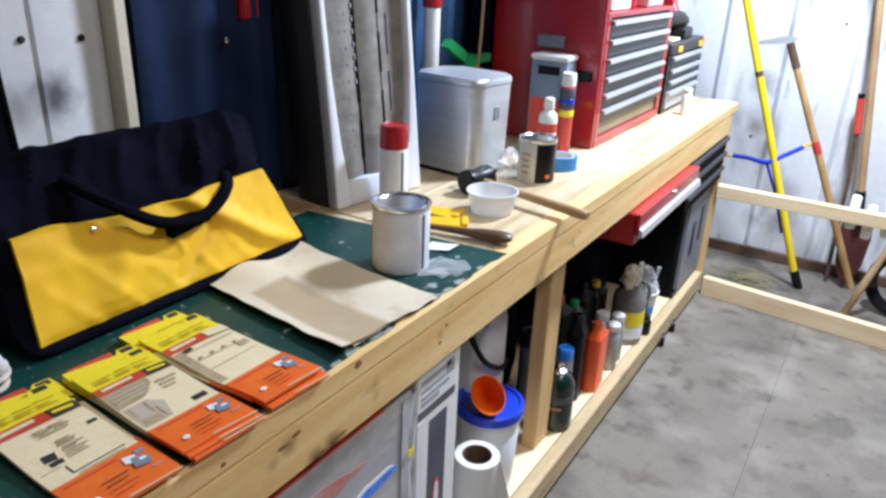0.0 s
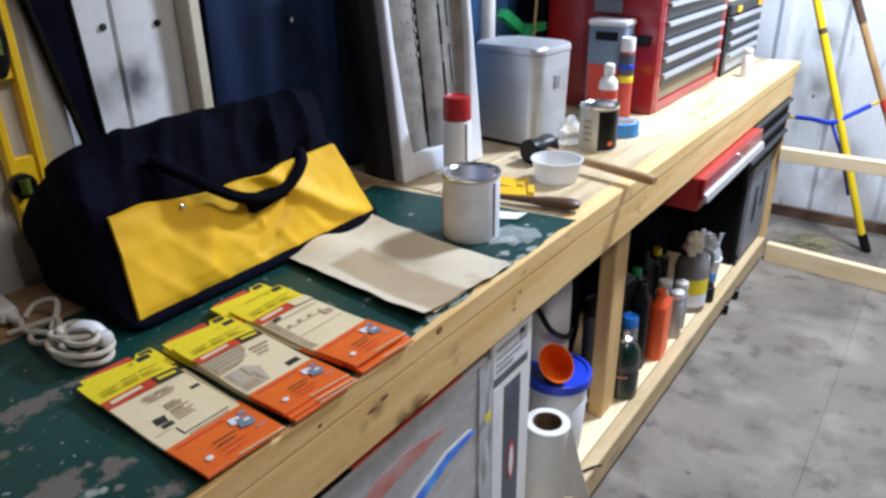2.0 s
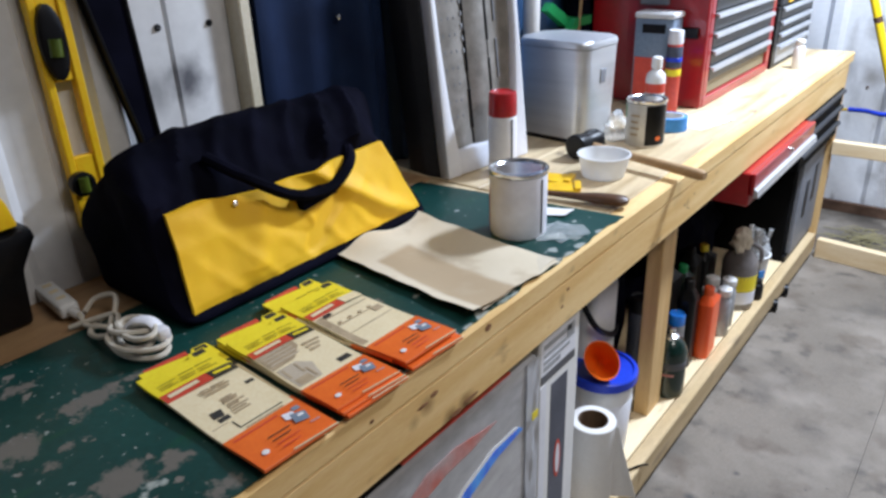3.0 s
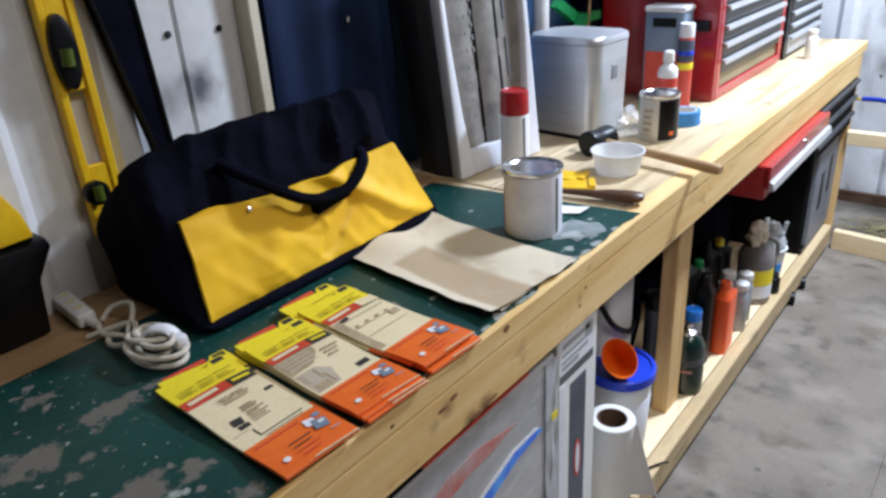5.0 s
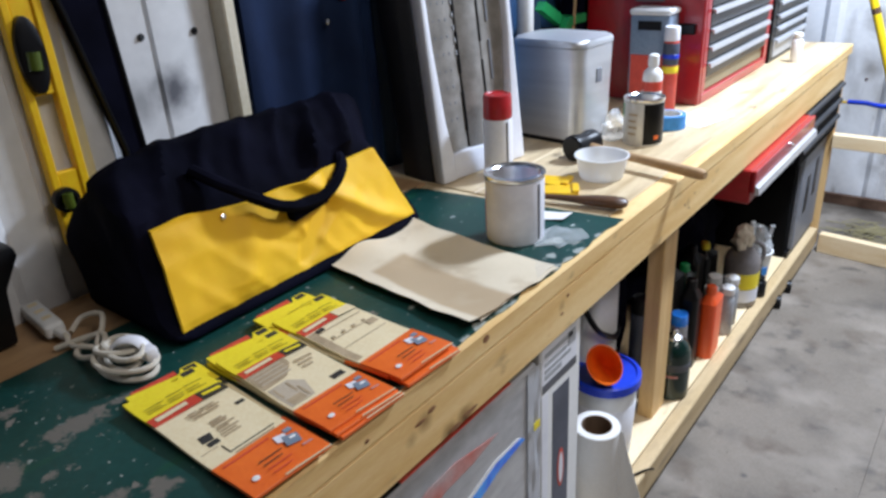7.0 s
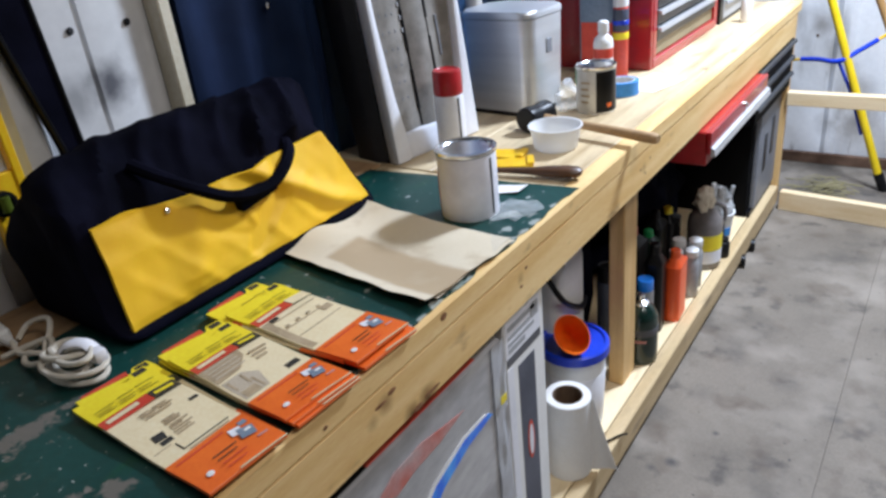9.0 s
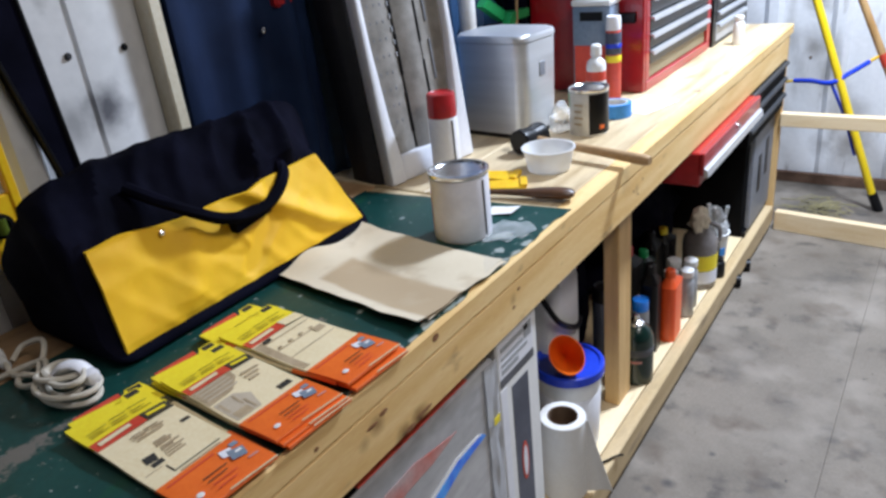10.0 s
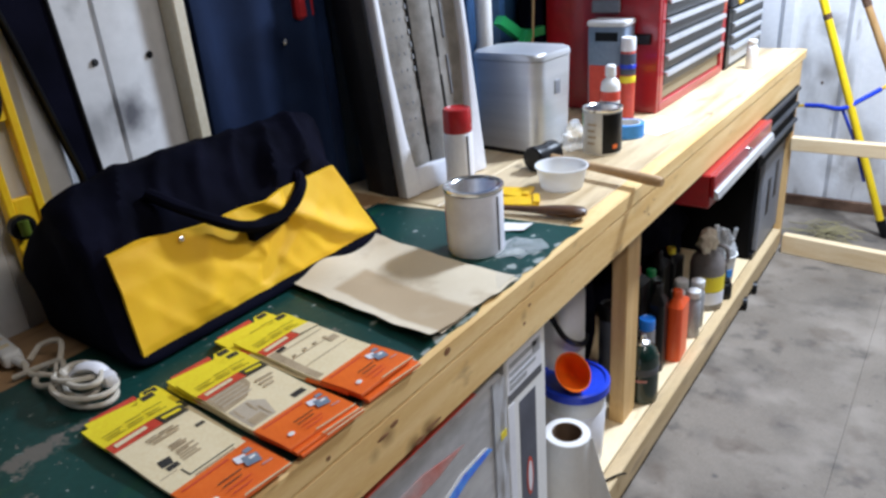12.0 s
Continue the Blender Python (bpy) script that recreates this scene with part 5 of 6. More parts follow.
part("grip", bm_tube([(-0.59, 4.0, TOP), (-0.588, 4.02, 1.13)], 0.012, 8), GREENP, clamp)
coat = bmesh.new()
rows = []
for i in range(13):
    row = []
    for j in range(9):
        y, z = 4.09 + 0.010 * i, TOP + 0.002 + 0.09 * j
        row.append(coat.verts.new((-0.585 + 0.02 * math.sin(i * 1.1 + j * 0.2) + 0.01 * noise.noise(Vector((i * 0.5, j * 0.5, 1))), y + 0.004 * j, z)))
    rows.append(row)
for i in range(12):
    for j in range(8):
        coat.faces.new((rows[i][j], rows[i + 1][j], rows[i + 1][j + 1], rows[i][j + 1]))
ext = bmesh.ops.extrude_face_region(coat, geom=coat.faces[:])
for v in ext["geom"]:
    if isinstance(v, bmesh.types.BMVert):
        v.co.x -= 0.03
tagged(part("black_cloth", coat, BLACK_CLOTH), "black cloth hanging in folds beside the red chest", "cloth")
tagged(part("wooden_handle", bm_tube([(-0.56, 4.075, TOP + 0.002), (-0.552, 4.092, 1.25), (-0.55, 4.10, 1.55)], 0.0045, 10), STICK), "pale wooden tool handle leaning on the wall", "handle")

# ---- tool chests ----


def drawer(chest, y0, y1, z0, z1, x, face, trim, label=""):
    dw = part("drawer", bm_box((x - 0.02, y0, z0), (x, y1, z1), 0.002), face, chest, label)
    part("drawer_pull", bm_prism([(x + 0.0005, z1 - 0.002), (x + 0.010, z1 - 0.004), (x + 0.012, z1 - 0.015), (x + 0.009, z1 - 0.016), (x + 0.007, z1 - 0.009), (x + 0.0005, z1 - 0.007)], y0 + 0.003, y1 - 0.003, axis=1), trim, dw, "bright metal drawer pull")
    return dw


CX, CY0, CY1 = -0.193, 4.187, 4.885
chest = thing("tool_chest", "red steel tool chest with dark grey drawers on the bench", "tool chest", pose(-0.35, 4.53, TOP))
part("side", bm_box((-0.560, CY0, TOP), (CX, CY0 + 0.02, 1.62), 0.004), RED, chest)
part("side", bm_box((-0.560, CY1 - 0.02, TOP), (CX, CY1, 1.36), 0.004), RED, chest)
part("back", bm_box((-0.560, CY0 + 0.02, TOP), (-0.545, CY1 - 0.02, 1.62), 0.002), RED, chest)
part("base_rail", bm_box((-0.540, CY0 + 0.02, TOP), (CX + 0.002, CY1 - 0.02, TOP + 0.030), 0.003), RED, chest)
part("stile", bm_box((CX - 0.02, CY0 + 0.0202, TOP + 0.030), (CX + 0.001, CY0 + 0.050, 1.335), 0.002), RED, chest)
part("stile", bm_box((CX - 0.02, CY1 - 0.045, TOP + 0.030), (CX + 0.001, CY1 - 0.0202, 1.335), 0.002), RED, chest)
part("deck", bm_box((-0.540, CY0 + 0.02, 1.320), (CX + 0.002, CY1 - 0.02, 1.335), 0.002), RED, chest)
part("lining", bm_box((-0.54, CY0 + 0.052, TOP + 0.032), (CX - 0.03, CY1 - 0.047, 1.318)), BLACK, chest)
zz = [TOP + 0.032, 1.005, 1.052, 1.100, 1.150, 1.206, 1.262, 1.318]
OLIVE = mat("olive_panel", (0.20, 0.165, 0.09), (0.26, 0.21, 0.12), 5, 0.5)
part("lower_panel", bm_box((CX - 0.024, CY0 + 0.052, zz[0]), (CX - 0.008, CY1 - 0.047, zz[1] - 0.003), 0.001), OLIVE, chest, "dull brown lower panel")
for a, c in zip(zz[1:], zz[2:]):
    drawer(chest, CY0 + 0.052, CY1 - 0.047, a, c - 0.004, CX + 0.002, GREY_DRAWER, BRIGHT)
part("latch", bm_box((-0.345, CY0 - 0.012, 1.135), (-0.215, CY0 - 0.0005, 1.165), 0.003), BLACK, chest, "black side latch")
part("side_handle", bm_box((-0.40, CY0 - 0.014, 1.225), (-0.31, CY0 - 0.0005, 1.262), 0.004), MID_GREY, chest, "grey side handle plate")
bx = tagged(part("parts_box", bm_box((-0.30, 4.29, 1.3355), (-0.215, 4.46, 1.375), 0.004), WHITE), "small white box in the chest's open top", "box")
tagged(part("red_cup", bm_lathe([(0.026, 0), (0.028, 0.002), (0.030, 0.08), (0.024, 0.08), (0.022, 0.01)], 20, at=(-0.26, 4.56, 1.3355)), RED_CAP), "small red cup in the chest's open top", "cup")
tagged(part("steel_tray", bm_box((-0.34, 4.63, 1.3355), (-0.21, 4.80, 1.39), 0.004), STEEL), "steel tray in the chest's open top", "tray")

C2 = -0.188
chest2 = thing("tool_chest", "black tool chest with grey drawers beside the red chest", "tool chest", pose(-0.33, 5.15, TOP))
part("case", bm_box((-0.50, 4.900, TOP), (C2 - 0.01, 5.400, 1.150), 0.004), BLACK, chest2)
part("case_side", bm_box((C2 - 0.012, 4.895, TOP), (C2 + 0.002, 4.935, 1.150), 0.002), BLACK, chest2)
part("case_side", bm_box((C2 - 0.012, 5.372, TOP), (C2 + 0.002, 5.402, 1.150), 0.002), BLACK, chest2)
part("case_foot", bm_box((C2 - 0.0095, 4.936, TOP), (C2 + 0.001, 5.371, TOP + 0.012), 0.002), BLACK, chest2)
for a, c, f in ((TOP + 0.014, 1.012, PULL_GREY), (1.016, 1.055, GREY_DRAWER), (1.059, 1.098, GREY_DRAWER), (1.102, 1.146, GREY_DRAWER)):
    drawer(chest2, 4.937, 5.370, a, c, C2 + 0.004, f, PULL_GREY)
pt = thing("power_drill", "black cordless drill with red trim lying on the chest", "drill", pose(-0.26, 5.15, 1.196))
b = bm_tube(smooth_path([(-0.27, 5.00, 1.262), (-0.26, 5.06, 1.268), (-0.255, 5.18, 1.268), (-0.25, 5.26, 1.258)]), [0.02] * 3 + [0.034] * 12 + [0.026] * 4, 14)
part("housing", b, BLACK, pt)
part("grip", bm_tube([(-0.26, 5.20, 1.262), (-0.30, 5.22, 1.33), (-0.31, 5.23, 1.37)], 0.022, 12), RED_CAP, pt)
part("battery", bm_box((-0.30, 5.12, 1.196), (-0.20, 5.25, 1.240), 0.008), BLACK, pt)
tb = thing("tool_case", "dark grey tool case with yellow latches on the chest", "case", pose(-0.28, 5.15, 1.15))
part("case", bm_box((-0.42, 4.915, 1.1505), (C2 + 0.006, 5.395, 1.195), 0.006), SHELL, tb)
for y in (4.99, 5.30):
    part("latch", bm_box((C2 + 0.0065, y, 1.158), (C2 + 0.012, y + 0.05, 1.180), 0.001), YELLOW, tb, "yellow latch")
part("print_patch", bm_box((C2 + 0.0065, 5.355, 1.158), (C2 + 0.009, 5.385, 1.190), 0.001), ORANGE, tb)
part("top_tray", bm_box((-0.30, 4.97, 1.1955), (-0.205, 5.09, 1.206), 0.002), CARD_TAN, tb)

# ---- below the bench ----
dc = thing("drawer_unit", "red steel drawer unit hung under the bench", "drawer unit", pose(-0.2, 4.45, 0.70))
part("case", bm_box((-0.45, 4.058, 0.700), (0.020, 4.725, 0.8005), 0.004), RED, dc)
fr = part("drawer_front", bm_box((0.0205, 4.054, 0.735), (0.032, 4.728, 0.8015), 0.003), RED, dc)
part("trim", bm_prism([(0.0325, 0.758), (0.042, 0.752), (0.046, 0.733), (0.0325, 0.731)], 4.056, 4.726, axis=1), BRIGHT, fr, "bright metal pull along the drawer")
part("lock", bm_lathe([(0.009, 0), (0.009, 0.006), (0.006, 0.008)], 14, tilt=Matrix.Rotation(radians(90), 4, "Y"), at=(0.032, 4.42, 0.778)), TIN, fr)

lc = thing("storage_cabinet", "black cabinet with a grey slotted door under the bench", "cabinet", pose(-0.25, 5.13, SHELF))
part("case", bm_box((-0.50, 4.945, SHELF), (-0.045, 5.275, 0.800), 0.004), MATTE_BLACK, lc)
dd = part("door", bm_box((-0.0445, 4.985, SHELF + 0.025), (-0.024, 5.335, 0.590), 0.004), MID_GREY, lc, "grey slotted door")
for y, z in ((5.075, 0.31), (5.195, 0.35)):
    part("slot", bm_box((-0.0238, y, z), (-0.0222, y + 0.046, z + 0.155), 0.0003), BLACK, dd, "dark vertical slot")
part("kick", bm_box((-0.0445, 4.950, SHELF), (-0.03, 5.335, SHELF + 0.024), 0.002), BLACK, lc)
part("drawer_case", bm_box((-0.50, 4.740, 0.604), (-0.0205, 4.9445, 0.8005), 0.003), MATTE_BLACK, lc)
for z0, z1 in ((0.606, 0.668), (0.672, 0.734), (0.738, 0.799)):
    drawer(lc, 4.742, 5.335, z0, z1, 0.0, MATTE_BLACK, SHELL)


def carton_bars(parent, rows, material):
    for y0, y1, z0, z1 in rows:
        part("print_bar", bm_box((-0.0178, y0, z0), (-0.0172, y1, z1)), material, parent)


big = thing("boxed_panel", "large silver printed carton with a blue streak under the bench", "carton", pose(-0.2, 2.6, SHELF))
bf = part("carton", bm_box((-0.42, 2.02, SHELF), (-0.020, 2.978, 0.767), 0.004), SILVER_PRINT, big)
part("blue_streak", bm_prism([(2.660, 0.548), (2.690, 0.532), (2.774, 0.597), (2.852, 0.623), (2.934, 0.632), (2.920, 0.643), (2.844, 0.643), (2.756, 0.618)], -0.0195, -0.0185, axis=0), SKYBLUE, bf, "bright blue printed streak")
part("white_streak", bm_prism([(2.645, 0.552), (2.659, 0.549), (2.755, 0.619), (2.843, 0.644), (2.919, 0.644), (2.908, 0.650), (2.838, 0.651), (2.748, 0.627)], -0.0195, -0.0187, axis=0), PAPER, bf)
part("red_streak", bm_prism([(2.62, 0.700), (2.665, 0.678), (2.710, 0.688), (2.780, 0.690), (2.850, 0.702), (2.790, 0.712), (2.735, 0.724), (2.665, 0.722)], -0.0195, -0.0187, axis=0), FADED_RED, bf, "faded red printed streak")
part("red_flap", bm_box((-0.40, 2.62, 0.7675), (-0.024, 2.90, 0.7700), 0.0005), CARD_RED, bf, "red printed top flap")
# Black strip on the carton top paints the dark gap below the apron.
part("dark_flap", bm_box((-0.40, 2.03, 0.7675), (-0.024, 2.619, 0.7695), 0.0005), BLACK, bf, "black strip standing in for the shaded gap above the carton")

b = bmesh.new()
rows = []
for i in range(25):
    z = SHELF + 0.02 + (0.765 - SHELF - 0.02) * i / 24
    rows.append([b.verts.new((-0.0165 + 0.004 * noise.noise(Vector((j * 1.3, z * 16, 0))), 2.940 + 0.011 * j + 0.004 * noise.noise(Vector((j, z * 9, 3))), z)) for j in range(5)])
for r, q in zip(rows, rows[1:]):
    for j in range(4):
        b.faces.new((r[j], r[j + 1], q[j + 1], q[j]))
ext = bmesh.ops.extrude_face_region(b, geom=b.faces[:])
for v in ext["geom"]:
    if isinstance(v, bmesh.types.BMVert):
        v.co.x -= 0.0012
wrap = part("wrap_edge", b, clear("grey_wrap", (0.62, 0.63, 0.66), 0.2, 0.6), big, "loose clear plastic wrap", smooth=False)
part("tape_piece", bm_box((-0.0118, 2.952, 0.640), (-0.0110, 2.972, 0.656)), CARD_YELLOW, wrap, "small yellow tape")
tall = thing("tall_carton", "tall white carton with navy print under the bench", "carton", pose(-0.1, 3.06, SHELF))
part("box", bm_box((-0.22, 2.986, SHELF), (-0.0185, 3.135, 0.796), 0.003), PAPER, tall)
lab = part("label", bm_box((-0.0184, 2.992, 0.690), (-0.0180, 3.118, 0.790)), LABEL_GREY, tall, "white label with dark print")
carton_bars(lab, [(3.000, 3.100, 0.762, 0.772), (3.000, 3.080, 0.745, 0.752), (3.000, 3.095, 0.730, 0.738), (3.085, 3.112, 0.745, 0.775), (3.000, 3.060, 0.716, 0.726)], PULL_GREY)
part("navy_band", bm_box((-0.0184, 2.992, 0.690), (-0.0176, 3.118, 0.708)), PRINT_DARK, tall)
nav = part("navy_panel", bm_box((-0.0184, 3.030, SHELF + 0.01), (-0.0178, 3.092, 0.672)), DARKBLUE, tall, "dark navy printed panel")
b = bm_lathe([(1.0, 0), (1.0, 0.0006), (0.8, 0.0008)], 20)
b.transform(Matrix.Translation((-0.0178, 3.062, 0.475)) @ Matrix.Rotation(radians(90), 4, "Y") @ Matrix.Diagonal((0.048, 0.013, 1, 1)))
oval = part("oval", b, CARD_RED, nav, "red printed oval")
b = bm_lathe([(1.0, 0.0009), (1.0, 0.0012), (0.8, 0.0013)], 20)
b.transform(Matrix.Translation((-0.0178, 3.062, 0.475)) @ Matrix.Rotation(radians(90), 4, "Y") @ Matrix.Diagonal((0.038, 0.008, 1, 1)))
part("oval_centre", b, LABEL_GREY, oval, "pale centre of the oval")
part("strip", bm_box((-0.0184, 2.990, SHELF + 0.01), (-0.0178, 3.012, 0.684)), LABEL_GREY, tall)

tub = thing("storage_tub", "white plastic tub with a bright blue lid", "tub", pose(-0.137, 3.512, SHELF))
part("tub", bm_lathe([(0.070, 0), (0.074, 0.004), (0.082, 0.222), (0.082, 0.226)], 40, at=(-0.137, 3.512, SHELF)), WHITE, tub)
part("label", bm_lathe([(0.0748, 0.03), (0.0752, 0.031), (0.0812, 0.170), (0.0806, 0.171)], 40, at=(-0.137, 3.512, SHELF)), LABEL_GREY, tub)
part("lid", bm_lathe([(0.086, 0.222), (0.091, 0.224), (0.091, 0.246), (0.087, 0.250), (0.080, 0.250), (0.077, 0.244), (0.002, 0.243)], 40, at=(-0.137, 3.512, SHELF)), BLUE, tub, "bright blue snap lid")
scoop = thing("funnel_cup", "orange plastic scoop lying tilted on the blue lid", "scoop", pose(-0.135, 3.492, SHELF + 0.25))
b = bm_lathe([(0.020, -0.042), (0.024, -0.040), (0.040, 0.020), (0.046, 0.050), (0.048, 0.052), (0.045, 0.052), (0.037, 0.020), (0.026, -0.008), (0.012, -0.030), (0.002, -0.037)], 32)
b.transform(Matrix.Translation((-0.131, 3.488, SHELF + 0.274)) @ look((0, 0, 0), (-0.36, 0.70, -0.62)) @ Matrix.Rotation(radians(28), 4, "Z") @ Matrix.Diagonal((0.88, 1.08, 1, 1)))
part("bowl", b, ORANGE, scoop)
part("grip", bm_tube(smooth_path([(-0.158, 3.520, SHELF + 0.270), (-0.175, 3.540, SHELF + 0.258), (-0.190, 3.555, SHELF + 0.255)]), 0.010, 8), ORANGE, scoop)
RX, RY, RR, RH = -0.070, 3.332, 0.055, 0.221
CORE = mat("brown_card", (0.13, 0.080, 0.048), (0.18, 0.115, 0.072), 20, 0.85)
roll = thing("paper_towel_roll", "roll of white paper towel standing on the shelf", "paper towel", pose(RX, RY, SHELF))
part("paper", bm_lathe([(RR - 0.001, 0), (RR, 0.001), (RR, RH - 0.002), (RR - 0.002, RH), (0.0365, RH), (0.0365, 0.02)], 40, at=(RX, RY, SHELF)), PAPER, roll)
part("core", bm_lathe([(0.0363, 0.022), (0.0363, RH - 0.0005), (0.0340, RH - 0.0005), (0.0340, 0.023)], 32, at=(RX, RY, SHELF)), CORE, roll, "brown card core")
b = bmesh.new()
rows = []
for i in range(13):
    k = i / 12
    row = []
    for j in range(9):
        u = j / 8 * (0.008 + 0.056 * (1 - k) ** 1.1)
        row.append(b.verts.new((RX + RR * 0.985 + 0.90 * u, RY + 0.010 + 0.40 * u + 0.006 * math.sin(u * 60 + k * 3) * j / 8, SHELF + 0.003 + (RH - 0.006) * k + 0.10 * u * (1 - k))))
    rows.append(row)
for r, q in zip(rows, rows[1:]):
    for j in range(8):
        b.faces.new((r[j], r[j + 1], q[j + 1], q[j]))
ext = bmesh.ops.extrude_face_region(b, geom=b.faces[:])
for v in ext["geom"]:
    if isinstance(v, bmesh.types.BMVert):
        v.co.y += 0.0008
part("loose_sheet", b, PAPER, roll, "loose end of the paper hanging off the roll")

jug = thing("sprayer_jug", "white plastic sprayer jug with a black hose", "jug", pose(-0.27, 3.60, SHELF))
b = rounded_box(0.19, 0.17, 0.0, 0.445, 0.035)
bmesh.ops.bevel(b, geom=[e for e in b.edges if all(abs(v.co.z - 0.445) < 1e-5 for v in e.verts)], offset=0.03, segments=3, affect="EDGES", profile=0.5)
part("tank", put(b, jug), WHITE, jug)
part("cap", bm_lathe([(0.045, 0.438), (0.045, 0.47), (0.03, 0.475)], 24, at=(-0.28, 3.60, SHELF)), BLACK, jug)
part("hose", bm_tube(smooth_path([(-0.26, 3.52, SHELF + 0.47), (-0.20, 3.50, SHELF + 0.42), (-0.165, 3.52, SHELF + 0.35), (-0.165, 3.62, SHELF + 0.28), (-0.19, 3.70, SHELF + 0.26)]), 0.008, 8), BLACK, jug, "black rubber hose")
part("label_band", put(bm_box((-0.06, -0.0865, 0.26), (0.02, -0.0855, 0.29)), jug), BLACK, jug)

TX, TY = -0.080, 3.848
torch = thing("gas_cylinder", "dark green torch gas cylinder with a steel valve", "gas cylinder", pose(TX, TY, SHELF))
part("cylinder", bm_lathe([(0.046, 0), (0.050, 0.005), (0.050, 0.128), (0.048, 0.150), (0.037, 0.176), (0.019, 0.190)], 32, at=(TX, TY, SHELF)), DKGREEN, torch)
part("label", bm_lathe([(0.0502, 0.098), (0.0506, 0.099), (0.0506, 0.120), (0.0502, 0.121)], 32, at=(TX, TY, SHELF)), PRINT_DARK, torch)
part("print_bar", sector(0.0501, -110, -50, SHELF + 0.078, SHELF + 0.086, (TX, TY)), FADED_RED, torch)
part("valve", bm_lathe([(0.024, 0.182), (0.022, 0.194), (0.011, 0.200), (0.010, 0.216), (0.003, 0.218)], 20, at=(TX, TY, SHELF)), TIN, torch)
spray_can(-0.104, 3.945, SHELF, 0.026, 0.214, PULL_GREY, CAP_BLUE, "grey spray can with a light blue cap", 0.032, "cans on the shelf")
spray_can(-0.205, 3.900, SHELF, 0.032, 0.26, DARKBLUE, BLACK, "dark spray can at the back of the shelf", 0.045, "cans on the shelf")


def oil_bottle(x, y, h, body, cap, label, w=0.10, t=0.055, rz=0, band=None):
    o = thing("oil_bottle", label, "bottle", pose(x, y, SHELF, 0, 0, rz), "oil bottles on the shelf")
    b = rounded_box(t, w, 0, h * 0.78, min(0.018, 0.42 * t))
    tops = [v for v in b.verts if v.co.z > h * 0.7]
    r = bmesh.ops.extrude_face_region(b, geom=[f for f in b.faces if all(v in tops for v in f.verts)])
    for v in r["geom"]:
        if isinstance(v, bmesh.types.BMVert):
            v.co = Vector((v.co.x * 0.45, v.co.y * 0.30 - w * 0.18, h * 0.90))
    part("body", put(b, o), body, o)
    c = bm_lathe([(0.016, h * 0.895), (0.017, h * 0.90), (0.016, h * 0.985), (0.012, h)], 18, at=(0, -w * 0.18, 0))
    part("cap", put(c, o), cap, o)
    if band:
        part("label", put(bm_box((t / 2 + 0.0003, -w * 0.38, h * 0.2), (t / 2 + 0.001, w * 0.38, h * 0.6)), o), band, o)
    return o


oil_bottle(-0.100, 4.022, 0.305, BLACK, BLACK, "black plastic motor oil bottle", 0.075, 0.056, 5)
oil_bottle(-0.205, 4.125, 0.300, BLACK, RED_CAP, "black plastic oil bottle with a red cap", 0.10, 0.06, -4)
oil_bottle(-0.066, 4.120, 0.248, RED_ORANGE, RED_ORANGE, "bright orange plastic oil bottle", 0.105, 0.05, 3)
oil_bottle(-0.205, 4.330, 0.270, BLACK, BLACK, "black plastic oil bottle behind silver bottles", 0.10, 0.06, 2)
oil_bottle(-0.195, 4.440, 0.240, BLACK, CARD_YELLOW, "black plastic oil bottle with a yellow cap", 0.10, 0.06, -3)
oil_bottle(-0.190, 4.220, 0.250, DKGREEN, GREENP, "dark green oil bottle with a green cap", 0.10, 0.06, 6)
for x, y, h in ((-0.098, 4.215, 0.185), (-0.060, 4.262, 0.175), (-0.112, 4.290, 0.190), (-0.068, 4.330, 0.180)):
    small_bottle(x, y, SHELF, 0.026, h, PULL_GREY, WHITE, "small silver additive bottle with a white cap", neck=0.74, group="silver bottles on the shelf")
jg = thing("solvent_jug", "brown plastic jug with a yellow label", "jug", pose(-0.085, 4.500, SHELF))
part("body", bm_lathe([(0.056, 0), (0.060, 0.006), (0.061, 0.165), (0.056, 0.188), (0.034, 0.222), (0.022, 0.240), (0.020, 0.252)], 32, at=(-0.085, 4.500, SHELF)), AMBER, jg)
part("label", sector(0.0604, -95, 60, SHELF + 0.075, SHELF + 0.135, (-0.085, 4.500)), CARD_YELLOW, jg, "yellow label")
part("label_foot", sector(0.0604, -95, 60, SHELF + 0.025, SHELF + 0.073, (-0.085, 4.500)), LABEL_GREY, jg)
part("cap", bm_lathe([(0.022, 0.248), (0.023, 0.250), (0.022, 0.270), (0.018, 0.272)], 20, at=(-0.085, 4.500, SHELF)), WHITE, jg)
part("grip", bm_tube(smooth_path([(-0.062, 4.525, SHELF + 0.235), (-0.035, 4.545, SHELF + 0.215), (-0.030, 4.550, SHELF + 0.175), (-0.040, 4.540, SHELF + 0.150)]), 0.008, 8), AMBER, jg)


def crumple(cx, cy, z, sx, sy, h, seed, material, name, label, cat, amp=0.45):
    b = bmesh.new()
    bmesh.ops.create_icosphere(b, subdivisions=3, radius=1)
    for v in b.verts:
        k = 1 + amp * noise.noise(v.co * 2 + Vector((seed, 0, 0))) + amp * 0.65 * noise.noise(v.co * 4.5 + Vector((0, seed, 0)))
        v.co = Vector((cx + sx * v.co.x * k, cy + sy * v.co.y * k, z + h * max(0.0, (v.co.z * k + 0.75) / 1.75)))
    return tagged(part(name, b, material, smooth=False), label, cat)


